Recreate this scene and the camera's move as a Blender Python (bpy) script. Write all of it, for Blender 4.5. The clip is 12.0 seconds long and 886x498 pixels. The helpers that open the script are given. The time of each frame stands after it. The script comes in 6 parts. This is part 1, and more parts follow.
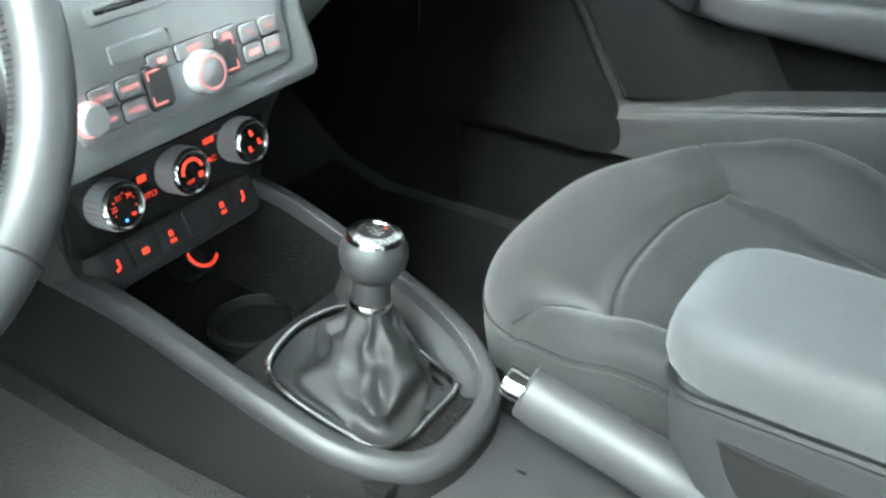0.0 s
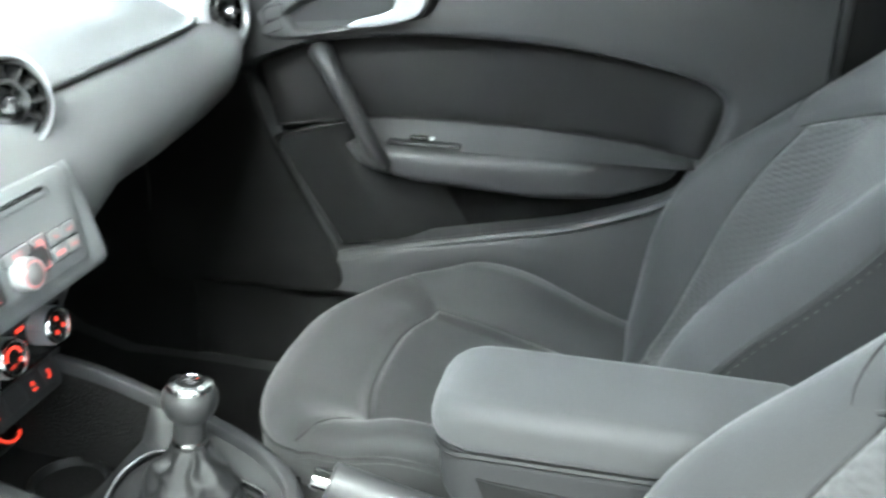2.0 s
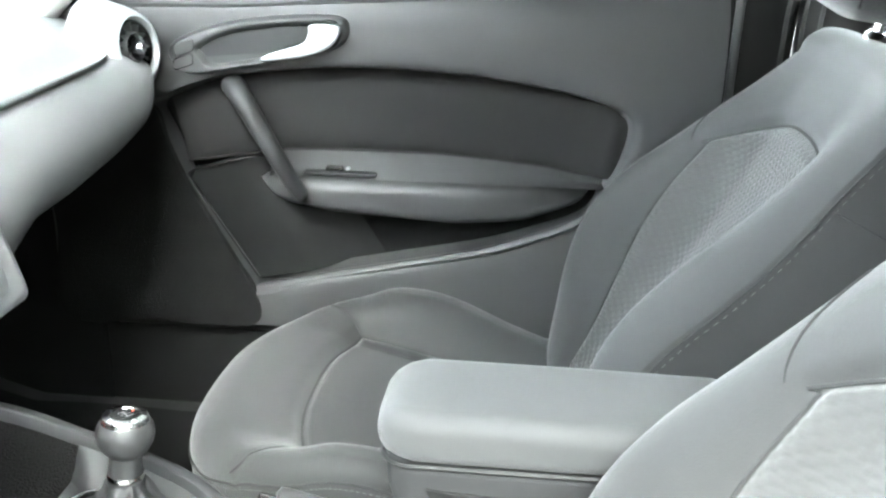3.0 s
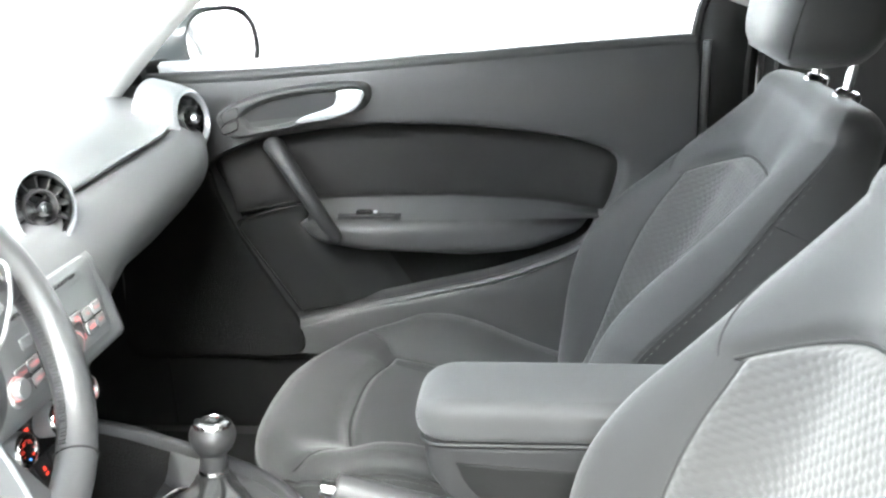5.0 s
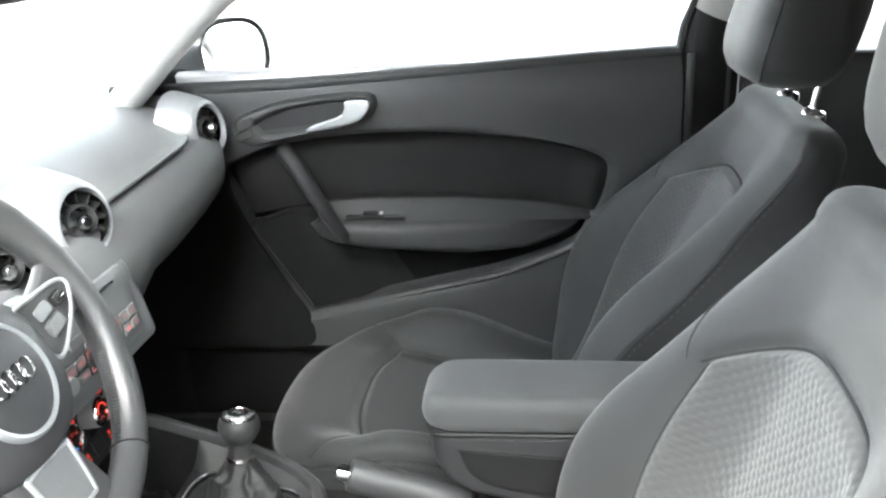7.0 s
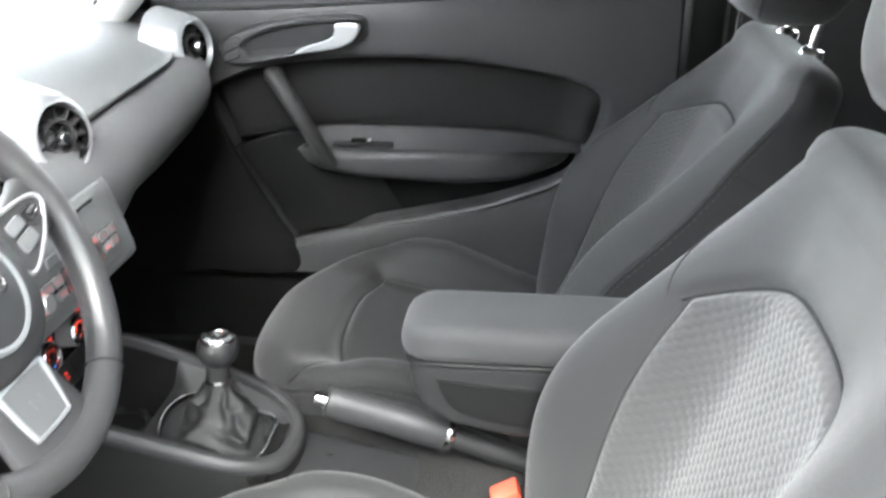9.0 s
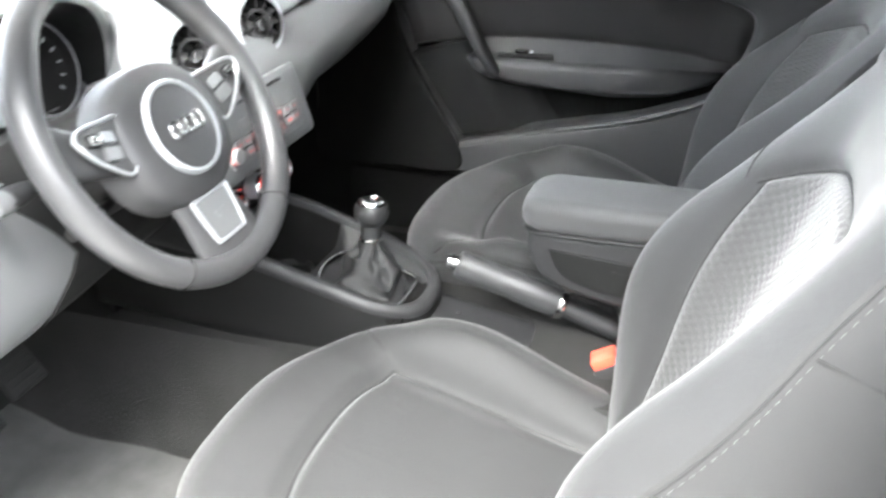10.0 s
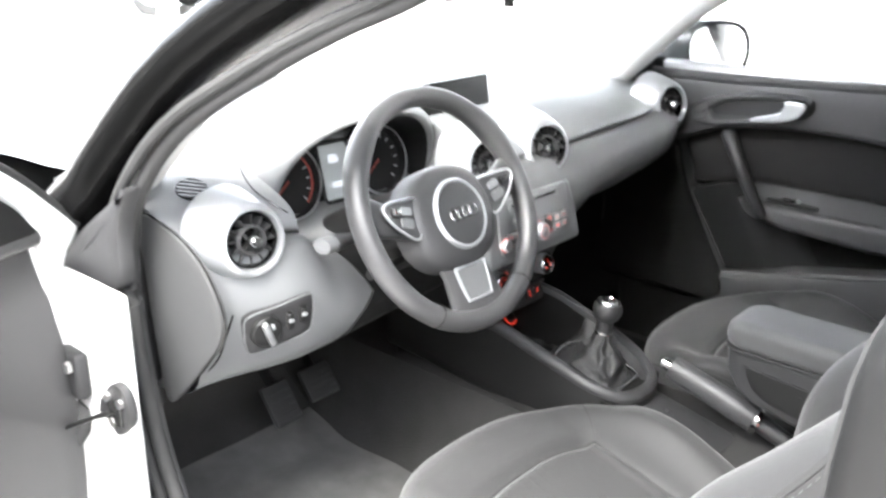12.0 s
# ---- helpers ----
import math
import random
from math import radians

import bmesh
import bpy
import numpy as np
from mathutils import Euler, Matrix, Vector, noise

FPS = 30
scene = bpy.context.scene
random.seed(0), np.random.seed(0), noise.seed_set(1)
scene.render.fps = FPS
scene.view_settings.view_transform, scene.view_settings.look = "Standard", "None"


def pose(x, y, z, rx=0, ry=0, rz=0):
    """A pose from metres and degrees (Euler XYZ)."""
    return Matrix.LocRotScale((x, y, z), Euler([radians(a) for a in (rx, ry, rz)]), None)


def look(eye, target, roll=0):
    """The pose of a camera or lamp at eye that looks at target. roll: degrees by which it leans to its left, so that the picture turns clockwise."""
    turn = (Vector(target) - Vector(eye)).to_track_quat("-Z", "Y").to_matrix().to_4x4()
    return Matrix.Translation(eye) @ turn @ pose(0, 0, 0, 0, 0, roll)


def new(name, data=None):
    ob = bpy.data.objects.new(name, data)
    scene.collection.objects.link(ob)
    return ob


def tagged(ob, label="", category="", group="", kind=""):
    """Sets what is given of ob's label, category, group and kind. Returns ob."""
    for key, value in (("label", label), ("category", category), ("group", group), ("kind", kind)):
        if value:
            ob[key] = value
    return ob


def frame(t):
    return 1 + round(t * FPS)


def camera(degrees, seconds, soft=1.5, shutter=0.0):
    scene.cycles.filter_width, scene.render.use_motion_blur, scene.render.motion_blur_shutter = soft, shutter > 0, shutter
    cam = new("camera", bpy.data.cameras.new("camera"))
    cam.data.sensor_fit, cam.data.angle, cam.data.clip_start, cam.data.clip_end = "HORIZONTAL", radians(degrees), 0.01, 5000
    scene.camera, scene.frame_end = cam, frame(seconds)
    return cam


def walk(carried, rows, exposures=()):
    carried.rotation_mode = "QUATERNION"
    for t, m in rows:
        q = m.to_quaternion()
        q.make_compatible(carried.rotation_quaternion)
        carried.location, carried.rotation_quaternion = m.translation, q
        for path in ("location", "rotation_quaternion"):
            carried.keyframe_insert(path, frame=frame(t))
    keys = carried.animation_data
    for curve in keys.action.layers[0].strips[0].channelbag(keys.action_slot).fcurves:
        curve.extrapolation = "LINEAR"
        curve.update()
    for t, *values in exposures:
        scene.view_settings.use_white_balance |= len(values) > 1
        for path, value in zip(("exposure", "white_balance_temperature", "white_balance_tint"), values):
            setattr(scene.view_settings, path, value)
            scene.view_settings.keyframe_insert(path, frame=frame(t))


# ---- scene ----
# x to the car's right, y ahead, z up from the ground; x = 0 is the car's middle
cam = camera(51.6, 12.0, soft=2.4, shutter=0.5)
PATH = [
    (0, (-0.439, -0.366, 0.998), (0.975, 0.585, -0.049), -0.6),
    (0.5, (-0.475, -0.361, 0.993), (0.991, 0.494, -0.066), -1.2),
    (1, (-0.557, -0.387, 1.053), (1.009, 0.412, 0.099), -1.2),
    (1.5, (-0.614, -0.423, 1.114), (1.045, 0.294, 0.258), -1.5),
    (2, (-0.646, -0.386, 1.109), (1.146, 0.015, 0.318), 0.9),
    (2.5, (-0.659, -0.368, 1.101), (1.178, -0.127, 0.347), -0.1),
    (3, (-0.675, -0.359, 1.096), (1.185, -0.167, 0.388), 0.8),
    (3.5, (-0.697, -0.346, 1.095), (1.174, -0.145, 0.421), 0.1),
    (5.5, (-0.922, -0.403, 1.184), (0.95, -0.146, 0.526), -3.9),
    (6, (-0.955, -0.414, 1.205), (0.901, -0.143, 0.509), -4.5),
    (6.5, (-0.964, -0.4, 1.218), (0.904, -0.144, 0.551), -3.3),
    (8.5, (-0.942, -0.39, 1.229), (0.902, -0.221, 0.473), -1.5),
    (9, (-0.948, -0.402, 1.217), (0.866, -0.182, 0.404), -0.9),
    (9.5, (-1.017, -0.496, 1.204), (0.726, -0.05, 0.33), -1.9),
    (10, (-1.112, -0.523, 1.212), (0.555, 0.089, 0.293), -1.7),
    (10.5, (-1.217, -0.528, 1.213), (0.413, 0.151, 0.273), -1.8),
    (11, (-1.319, -0.556, 1.229), (0.302, 0.201, 0.335), -0.9),
    (11.5, (-1.315, -0.64, 1.258), (0.225, 0.371, 0.479), 0.2),
    (12, (-1.307, -0.769, 1.292), (0.105, 0.474, 0.612), 0.6),
]
EXPOSURES = [(0, 4.75, 5950, -8), (1, 4.8, 6000, -7), (2, 4.6, 6100, -4), (3, 5.15, 6300, -1), (6, 4.3, 6400, 4), (8.5, 3.65, 6400, 5), (9.2, 4.15, 6400, 6), (10.5, 4.3, 6400, 7), (11.5, 4.15, 6450, 8), (12, 3.9, 6450, 9)]
walk(cam, [(t, look(eye, target, roll)) for t, eye, target, roll in PATH], EXPOSURES)

# ---- light: a bright overcast day, falling in through the glass and the open door ----
world = bpy.data.worlds.new("overcast_sky")
scene.world = world
world.use_nodes = True
wn, wl = world.node_tree.nodes, world.node_tree.links
sky = wn.new("ShaderNodeTexSky")
sky.sky_type, sky.sun_disc, sky.sun_elevation, sky.sun_rotation = "NISHITA", False, radians(65), radians(260)
sky.air_density, sky.dust_density, sky.ozone_density = 1.0, 3.0, 1.0
pale = wn.new("ShaderNodeHueSaturation")
pale.inputs["Saturation"].default_value = 0.25
wl.new(sky.outputs[0], pale.inputs["Color"])
wl.new(pale.outputs[0], wn["Background"].inputs[0])
wn["Background"].inputs[1].default_value = 0.26
SUN = bpy.data.lights.new("sun", "SUN")
SUN.energy, SUN.angle, SUN.color = 2.7, radians(50), (1.0, 0.97, 0.93)
sun = new("sun", SUN)
sun.matrix_world = look((-3.5, -0.6, 8.0), (0, 0, 0.4))


# ---- materials ----
def mat(name, color, rough=0.5, metal=0.0, grain=0.0, grain_size=0.001, blotch=0.12, blotch_size=0.15, sheen=0.0, coat=0.0, spec=0.5):
    """A surface with fine relief (grain, of that size in metres) and a slow drift of tone and gloss (blotch)."""
    m = bpy.data.materials.new(name)
    m.use_nodes = True
    n, l = m.node_tree.nodes, m.node_tree.links
    b = n["Principled BSDF"]
    b.inputs["Metallic"].default_value = metal
    b.inputs["Sheen Weight"].default_value = sheen
    b.inputs["Coat Weight"].default_value = coat
    b.inputs["Specular IOR Level"].default_value = spec
    co = n.new("ShaderNodeTexCoord")
    slow = n.new("ShaderNodeTexNoise")
    slow.inputs["Scale"].default_value, slow.inputs["Detail"].default_value = 1 / blotch_size, 6
    l.new(co.outputs["Object"], slow.inputs["Vector"])
    mix = n.new("ShaderNodeMix")
    mix.data_type = "RGBA"
    mix.inputs[6].default_value = (*[c * (1 - blotch) for c in color], 1)
    mix.inputs[7].default_value = (*[min(1, c * (1 + blotch)) for c in color], 1)
    l.new(slow.outputs[0], mix.inputs[0])
    l.new(mix.outputs[2], b.inputs["Base Color"])
    r = n.new("ShaderNodeMapRange")
    r.inputs[3].default_value, r.inputs[4].default_value = max(0, rough - 0.08), min(1, rough + 0.08)
    l.new(slow.outputs[0], r.inputs[0])
    l.new(r.outputs[0], b.inputs["Roughness"])
    if grain:
        fine = n.new("ShaderNodeTexNoise")
        fine.inputs["Scale"].default_value, fine.inputs["Detail"].default_value = 1 / grain_size, 3
        l.new(co.outputs["Object"], fine.inputs["Vector"])
        bump = n.new("ShaderNodeBump")
        bump.inputs["Strength"].default_value, bump.inputs["Distance"].default_value = grain, grain_size
        l.new(fine.outputs[0], bump.inputs["Height"])
        l.new(bump.outputs[0], b.inputs["Normal"])
    return m


def glow(name, color, strength):
    m = bpy.data.materials.new(name)
    m.use_nodes = True
    b = m.node_tree.nodes["Principled BSDF"]
    b.inputs["Base Color"].default_value = (*[c * 0.3 for c in color], 1)
    b.inputs["Emission Color"].default_value = (*color, 1)
    b.inputs["Emission Strength"].default_value = strength
    return m


def glass(name, color=(1, 1, 1), rough=0.0):
    m = bpy.data.materials.new(name)
    m.use_nodes = True
    b = m.node_tree.nodes["Principled BSDF"]
    b.inputs["Base Color"].default_value = (*color, 1)
    b.inputs["Transmission Weight"].default_value, b.inputs["Roughness"].default_value = 1, rough
    b.inputs["IOR"].default_value = 1.05
    return m


# Paler than the real dark dash: windscreen light put into the colour.
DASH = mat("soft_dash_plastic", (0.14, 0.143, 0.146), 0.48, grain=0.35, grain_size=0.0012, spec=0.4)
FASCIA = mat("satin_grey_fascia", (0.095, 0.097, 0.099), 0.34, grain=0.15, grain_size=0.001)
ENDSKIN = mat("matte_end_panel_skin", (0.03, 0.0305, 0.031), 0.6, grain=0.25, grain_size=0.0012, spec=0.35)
STACK = mat("silver_grey_fascia", (0.17, 0.175, 0.18), 0.36, 0.3, grain=0.1, grain_size=0.001, blotch=0.05)
HUBSKIN = mat("satin_hub_skin", (0.03, 0.03, 0.031), 0.5, grain=0.2, grain_size=0.001)
PLASTIC = mat("grained_dark_plastic", (0.016, 0.016, 0.0168), 0.55, grain=0.4, grain_size=0.0012, spec=0.35)
RIMSKIN = mat("satin_rim_plastic", (0.026, 0.026, 0.027), 0.48, grain=0.3, grain_size=0.0012, spec=0.4)
DARK = mat("dark_plastic", (0.008, 0.008, 0.008), 0.5, grain=0.3, grain_size=0.001, spec=0.25)
SPEAKER = mat("dull_black_speaker_cover", (0.009, 0.009, 0.009), 0.42, grain=0.25, grain_size=0.0012, spec=0.14)
PIANO = mat("gloss_black_plastic", (0.008, 0.008, 0.008), 0.2, blotch=0.05)
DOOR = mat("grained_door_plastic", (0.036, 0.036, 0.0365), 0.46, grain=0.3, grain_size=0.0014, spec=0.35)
INSERT = mat("dark_door_fabric", (0.017, 0.0163, 0.0163), 0.8, grain=0.5, grain_size=0.001, spec=0.12)
FABRIC = mat("plain_seat_cloth", (0.0152, 0.0154, 0.0157), 0.66, grain=0.5, grain_size=0.0009, sheen=0.15, blotch=0.07, spec=0.36)
KNIT = mat("knitted_seat_cloth", (0.025, 0.025, 0.0248), 0.8, grain=0.5, grain_size=0.0008, sheen=0.25, blotch=0.07)
LEATHER = mat("smooth_black_leather", (0.034, 0.034, 0.035), 0.42, grain=0.12, grain_size=0.0012)
ARMCLOTH = mat("pale_grey_arm_cloth", (0.036, 0.0365, 0.037), 0.7, grain=0.5, grain_size=0.0009, sheen=0.1, blotch=0.06)
SEAM = mat("dark_seam_thread", (0.014, 0.014, 0.014), 0.9)
KNOB = mat("matte_knob_leather", (0.018, 0.018, 0.0185), 0.5, grain=0.3, grain_size=0.001)
BOOT = mat("soft_boot_leatherette", (0.013, 0.013, 0.0135), 0.58, grain=0.3, grain_size=0.001, spec=0.35)
SILVER = mat("satin_silver_paint", (0.36, 0.37, 0.38), 0.34, 0.6, blotch=0.05)
CHROME = mat("polished_chrome", (0.8, 0.8, 0.8), 0.1, 1.0, blotch=0.03)
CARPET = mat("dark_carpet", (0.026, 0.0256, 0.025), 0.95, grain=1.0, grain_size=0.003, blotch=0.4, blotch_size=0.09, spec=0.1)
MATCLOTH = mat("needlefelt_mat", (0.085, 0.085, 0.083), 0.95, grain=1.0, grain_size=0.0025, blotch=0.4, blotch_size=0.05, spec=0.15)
RUBBER = mat("black_rubber", (0.03, 0.03, 0.03), 0.75, spec=0.25, grain=0.3, grain_size=0.002)
HEADLINER = mat("dark_headliner_cloth", (0.05, 0.05, 0.05), 0.9, grain=0.4, grain_size=0.001)
# Near-black: shade of the footwell, tray and door pocket put into the colour.
SHADE_FELT = mat("shade_black_needlefelt", (0.007, 0.0068, 0.0066), 0.95, grain=1.0, grain_size=0.0025, blotch=0.4, blotch_size=0.06, spec=0.1)
WHITE = mat("white_car_paint", (0.66, 0.66, 0.66), 0.25, coat=0.5, blotch=0.03)
TRIM = mat("pale_pillar_trim", (0.45, 0.45, 0.44), 0.7, grain=0.3, grain_size=0.001)
BLACKGLOSS = mat("black_pillar_gloss", (0.004, 0.004, 0.004), 0.2, blotch=0.02, spec=0.06)
RED = mat("red_buckle_plastic", (0.75, 0.09, 0.05), 0.4, blotch=0.05)
GAUGERED = mat("dull_red_gauge_print", (0.30, 0.045, 0.03), 0.5, blotch=0.05)
BUCKLE = mat("buckle_black_plastic", (0.02, 0.02, 0.02), 0.5)
WEB = mat("seat_belt_webbing", (0.05, 0.05, 0.05), 0.7, grain=0.6, grain_size=0.002)
STEEL = mat("brushed_steel", (0.55, 0.55, 0.55), 0.35, 1.0)
CONCRETE = mat("pale_concrete", (0.36, 0.355, 0.345), 0.85, grain=0.4, grain_size=0.01, blotch=0.15, blotch_size=0.8)
RENDERWALL = mat("white_render_wall", (0.75, 0.75, 0.73), 0.85, grain=0.3, grain_size=0.01, blotch=0.08, blotch_size=1.0)
SIDE_BLOCKER = mat("grey_brown_wall", (0.20, 0.18, 0.165), 0.9, grain=0.4, grain_size=0.01, blotch=0.2, blotch_size=0.6)
# Dark so the added overhead slab bounces little light.
SHADE_SLAB = mat("dark_shade_slab_sheet", (0.055, 0.056, 0.058), 0.7, blotch=0.15, blotch_size=0.8)
YELLOW = mat("yellow_post_paint", (0.55, 0.42, 0.06), 0.5, blotch=0.15, blotch_size=0.2)
MIRRORCASE = mat("grey_mirror_case", (0.06, 0.065, 0.065), 0.22, coat=0.4, blotch=0.05)
MIRROR = mat("mirror_silver", (0.9, 0.9, 0.9), 0.02, 1.0, blotch=0.01)
GLASS = glass("clear_glass")
REDGLOW = glow("red_backlight", (1.0, 0.06, 0.03), 0.05)
PALEGLOW = glow("pale_red_backlight", (1.0, 0.3, 0.28), 0.05)
BLUEGLOW = glow("blue_backlight", (0.1, 0.3, 1.0), 0.12)
LCD = glow("pale_lcd", (0.85, 0.9, 0.92), 0.012)
SCREEN = glow("lit_lcd", (0.85, 0.9, 0.95), 0.065)


# ---- mesh tools ----
def finish(name, bm, material, angle=40):
    bmesh.ops.recalc_face_normals(bm, faces=bm.faces)
    me = bpy.data.meshes.new(name)
    bm.to_mesh(me)
    bm.free()
    me.materials.append(material)
    me.shade_smooth()
    me.set_sharp_from_angle(angle=radians(angle))
    return me


def part(name, bm, material, parent, label="", angle=40):
    """One mesh under a thing or a part; the mesh is in the thing's own space."""
    ob = new(name, finish(name, bm, material, angle))
    ob.parent = parent
    if parent.type == "EMPTY" and "placed" not in parent:
        ob.matrix_parent_inverse = parent.matrix_basis.inverted()
    return tagged(ob, label)


def thing(name, at, label, category, group="", kind="", frame_at=None):
    """The Empty at a thing's base. With frame_at its parts are built in that frame, else in the car's."""
    ob = new(name)
    ob.empty_display_size = 0.02
    if frame_at is not None:
        ob.matrix_basis = frame_at
        ob["placed"] = 1
    else:
        ob.location = at
        ob.matrix_basis = Matrix.Translation(at)
    return tagged(ob, label, category, group, kind)


def solid(name, bm, material, label, category, kind="", group="", angle=40):
    return tagged(new(name, finish(name, bm, material, angle)), label, category, group, kind)


def curve(points, n=32, closed=False):
    """n points along a smooth line through the given ones."""
    p = [Vector(q) for q in points]
    k = len(p)
    out = []
    spans = k if closed else k - 1
    for i in range(n):
        u = i * spans / (n if closed else n - 1)
        j = min(int(u), spans - 1)
        f = u - j
        if closed:
            a, b, c, d = p[j - 1], p[j % k], p[(j + 1) % k], p[(j + 2) % k]
        else:
            a, b, c, d = p[max(j - 1, 0)], p[j], p[j + 1], p[min(j + 2, k - 1)]
        out.append(0.5 * (2 * b + (c - a) * f + (2 * a - 5 * b + 4 * c - d) * f * f + (3 * b - a - 3 * c + d) * f ** 3))
    return out


def bridge(bm, rings, closed=True, cap=(False, False)):
    """Quads from ring to ring of points."""
    v = [[bm.verts.new(p) for p in r] for r in rings]
    for a, b in zip(v, v[1:]):
        n = len(a)
        for i in range(n if closed else n - 1):
            j = (i + 1) % n
            bm.faces.new((a[i], a[j], b[j], b[i]))
    if cap[0]:
        bm.faces.new(v[0])
    if cap[1]:
        bm.faces.new(list(reversed(v[-1])))
    return v


def tube(points, radius, n=12, closed=False, flat=1.0, up=(0, 0, 1), caps=True):
    """A round or flattened bar along points; radius a number or one for each point."""
    bm = bmesh.new()
    p = [Vector(q) for q in points]
    k = len(p)
    rad = radius if hasattr(radius, "__len__") else [radius] * k
    rings = []
    for i in range(k):
        d = (p[(i + 1) % k] - p[i - 1]) if closed else (p[min(i + 1, k - 1)] - p[max(i - 1, 0)])
        d.normalize()
        s = d.cross(Vector(up))
        s = s.normalized() if s.length > 1e-6 else Vector((1, 0, 0))
        w = s.cross(d)
        rings.append([p[i] + rad[i] * (math.cos(a) * s + flat * math.sin(a) * w) for a in (2 * math.pi * q / n for q in range(n))])
    if closed:
        rings.append(rings[0])
    bridge(bm, rings, True, (caps and not closed, caps and not closed))
    if closed:
        bmesh.ops.remove_doubles(bm, verts=bm.verts, dist=1e-6)
    return bm


def lathe(profile, n=32, m=None):
    """A turned shape: (radius, height) pairs round local z."""
    bm = bmesh.new()
    rings = [[Vector((r * math.cos(a), r * math.sin(a), h)) for a in (2 * math.pi * q / n for q in range(n))] for r, h in profile]
    bridge(bm, rings, True)
    bmesh.ops.remove_doubles(bm, verts=bm.verts, dist=1e-6)
    if m is not None:
        bm.transform(m)
    return bm


def block(size, at=(0, 0, 0), bevel=0.003, m=None, seg=2):
    """A box with rounded edges; m turns it about its middle."""
    bm = bmesh.new()
    bmesh.ops.create_cube(bm, size=1, matrix=Matrix.Diagonal((*size, 1)))
    if bevel:
        bmesh.ops.bevel(bm, geom=bm.edges, offset=bevel, segments=seg, affect="EDGES", profile=0.5)
    if m is not None:
        bm.transform(m)
    bm.transform(Matrix.Translation(at))
    return bm


def join(*bms):
    out = bmesh.new()
    for b in bms:
        me = bpy.data.meshes.new("tmp")
        b.to_mesh(me)
        b.free()
        out.from_mesh(me)
        bpy.data.meshes.remove(me)
    return out


def inset_loop(loop, d):
    """A closed flat loop of (u, v) pulled in by d."""
    n = len(loop)
    area = sum(loop[i][0] * loop[(i + 1) % n][1] - loop[(i + 1) % n][0] * loop[i][1] for i in range(n))
    sg = 1 if area > 0 else -1
    out = []
    for i in range(n):
        a, b = loop[i - 1], loop[(i + 1) % n]
        t = Vector((b[0] - a[0], b[1] - a[1])).normalized()
        out.append((loop[i][0] - sg * t.y * d, loop[i][1] + sg * t.x * d))
    return out


def plate(loop, place, depth, edge=0.003, dome=0.0):
    """A slab with a rounded rim from a closed (u, v) loop; place(u, v, h) puts it in space, h up to depth."""
    bm = bmesh.new()
    rings = []
    for d, h in ((0, 0), (0, depth - edge), (edge * 0.3, depth - edge * 0.3), (edge, depth)):
        rings.append([place(u, v, h) for u, v in inset_loop(loop, d)])
    bridge(bm, rings, True, (True, False))
    top = inset_loop(loop, edge)
    cu, cv = sum(q[0] for q in top) / len(top), sum(q[1] for q in top) / len(top)
    last = [bm.verts[-len(top) + i] for i in range(len(top))] if bm.verts.ensure_lookup_table() is None else None
    for k in (0.8, 0.55, 0.25):
        ring = [bm.verts.new(place(cu + (u - cu) * k, cv + (v - cv) * k, depth + dome * (1 - k * k))) for u, v in top]
        for i in range(len(ring)):
            j = (i + 1) % len(ring)
            bm.faces.new((last[i], last[j], ring[j], ring[i]))
        last = ring
    bm.faces.new(last)
    return bm


def rounded(w, h, r, n=5, at=(0, 0)):
    """The (u, v) loop of a rectangle with round corners."""
    out = []
    for cx, cy, a0 in ((w / 2 - r, h / 2 - r, 0), (-w / 2 + r, h / 2 - r, 90), (-w / 2 + r, -h / 2 + r, 180), (w / 2 - r, -h / 2 + r, 270)):
        for k in range(n + 1):
            a = radians(a0 + 90 * k / n)
            out.append((at[0] + cx + r * math.cos(a), at[1] + cy + r * math.sin(a)))
    return out


def sheet(nu, nv, fn, thick=None):
    """A grid surface fn(u, v), u and v from 0 to 1; with thick a second skin moved by that vector closes it."""
    bm = bmesh.new()
    g = [[bm.verts.new(fn(i / nu, j / nv)) for j in range(nv + 1)] for i in range(nu + 1)]
    for i in range(nu):
        for j in range(nv):
            bm.faces.new((g[i][j], g[i + 1][j], g[i + 1][j + 1], g[i][j + 1]))
    if thick is not None:
        t = Vector(thick)
        h = [[bm.verts.new(v.co + t) for v in row] for row in g]
        for i in range(nu):
            for j in range(nv):
                bm.faces.new((h[i][j], h[i][j + 1], h[i + 1][j + 1], h[i + 1][j]))
        rim = [(i, 0) for i in range(nu + 1)] + [(nu, j) for j in range(1, nv + 1)] + [(i, nv) for i in range(nu - 1, -1, -1)] + [(0, j) for j in range(nv - 1, 0, -1)]
        for a, b in zip(rim, rim[1:] + rim[:1]):
            bm.faces.new((g[a[0]][a[1]], h[a[0]][a[1]], h[b[0]][b[1]], g[b[0]][b[1]]))
    return bm


def lerp(x, xs, ys):
    return float(np.interp(x, xs, ys))


def ease(a, b, x):
    f = min(1, max(0, (x - a) / (b - a)))
    return f * f * (3 - 2 * f)


# ---- outside: paving, white walls, posts ----
def flat(x0, x1, y0, y1, z, nx=1, ny=1):
    return sheet(nx, ny, lambda u, v: Vector((x0 + (x1 - x0) * u, y0 + (y1 - y0) * v, z)))


solid("ground", flat(-400, 400, -400, 400, 0.0), CONCRETE, "pale concrete forecourt under a bright overcast sky", "ground", "structure")


def post(x, y, h=3.2):
    solid("post", block((0.16, 0.16, h), (x, y, h / 2), 0.01), RENDERWALL, "white square post standing on the forecourt", "post", group="forecourt posts")


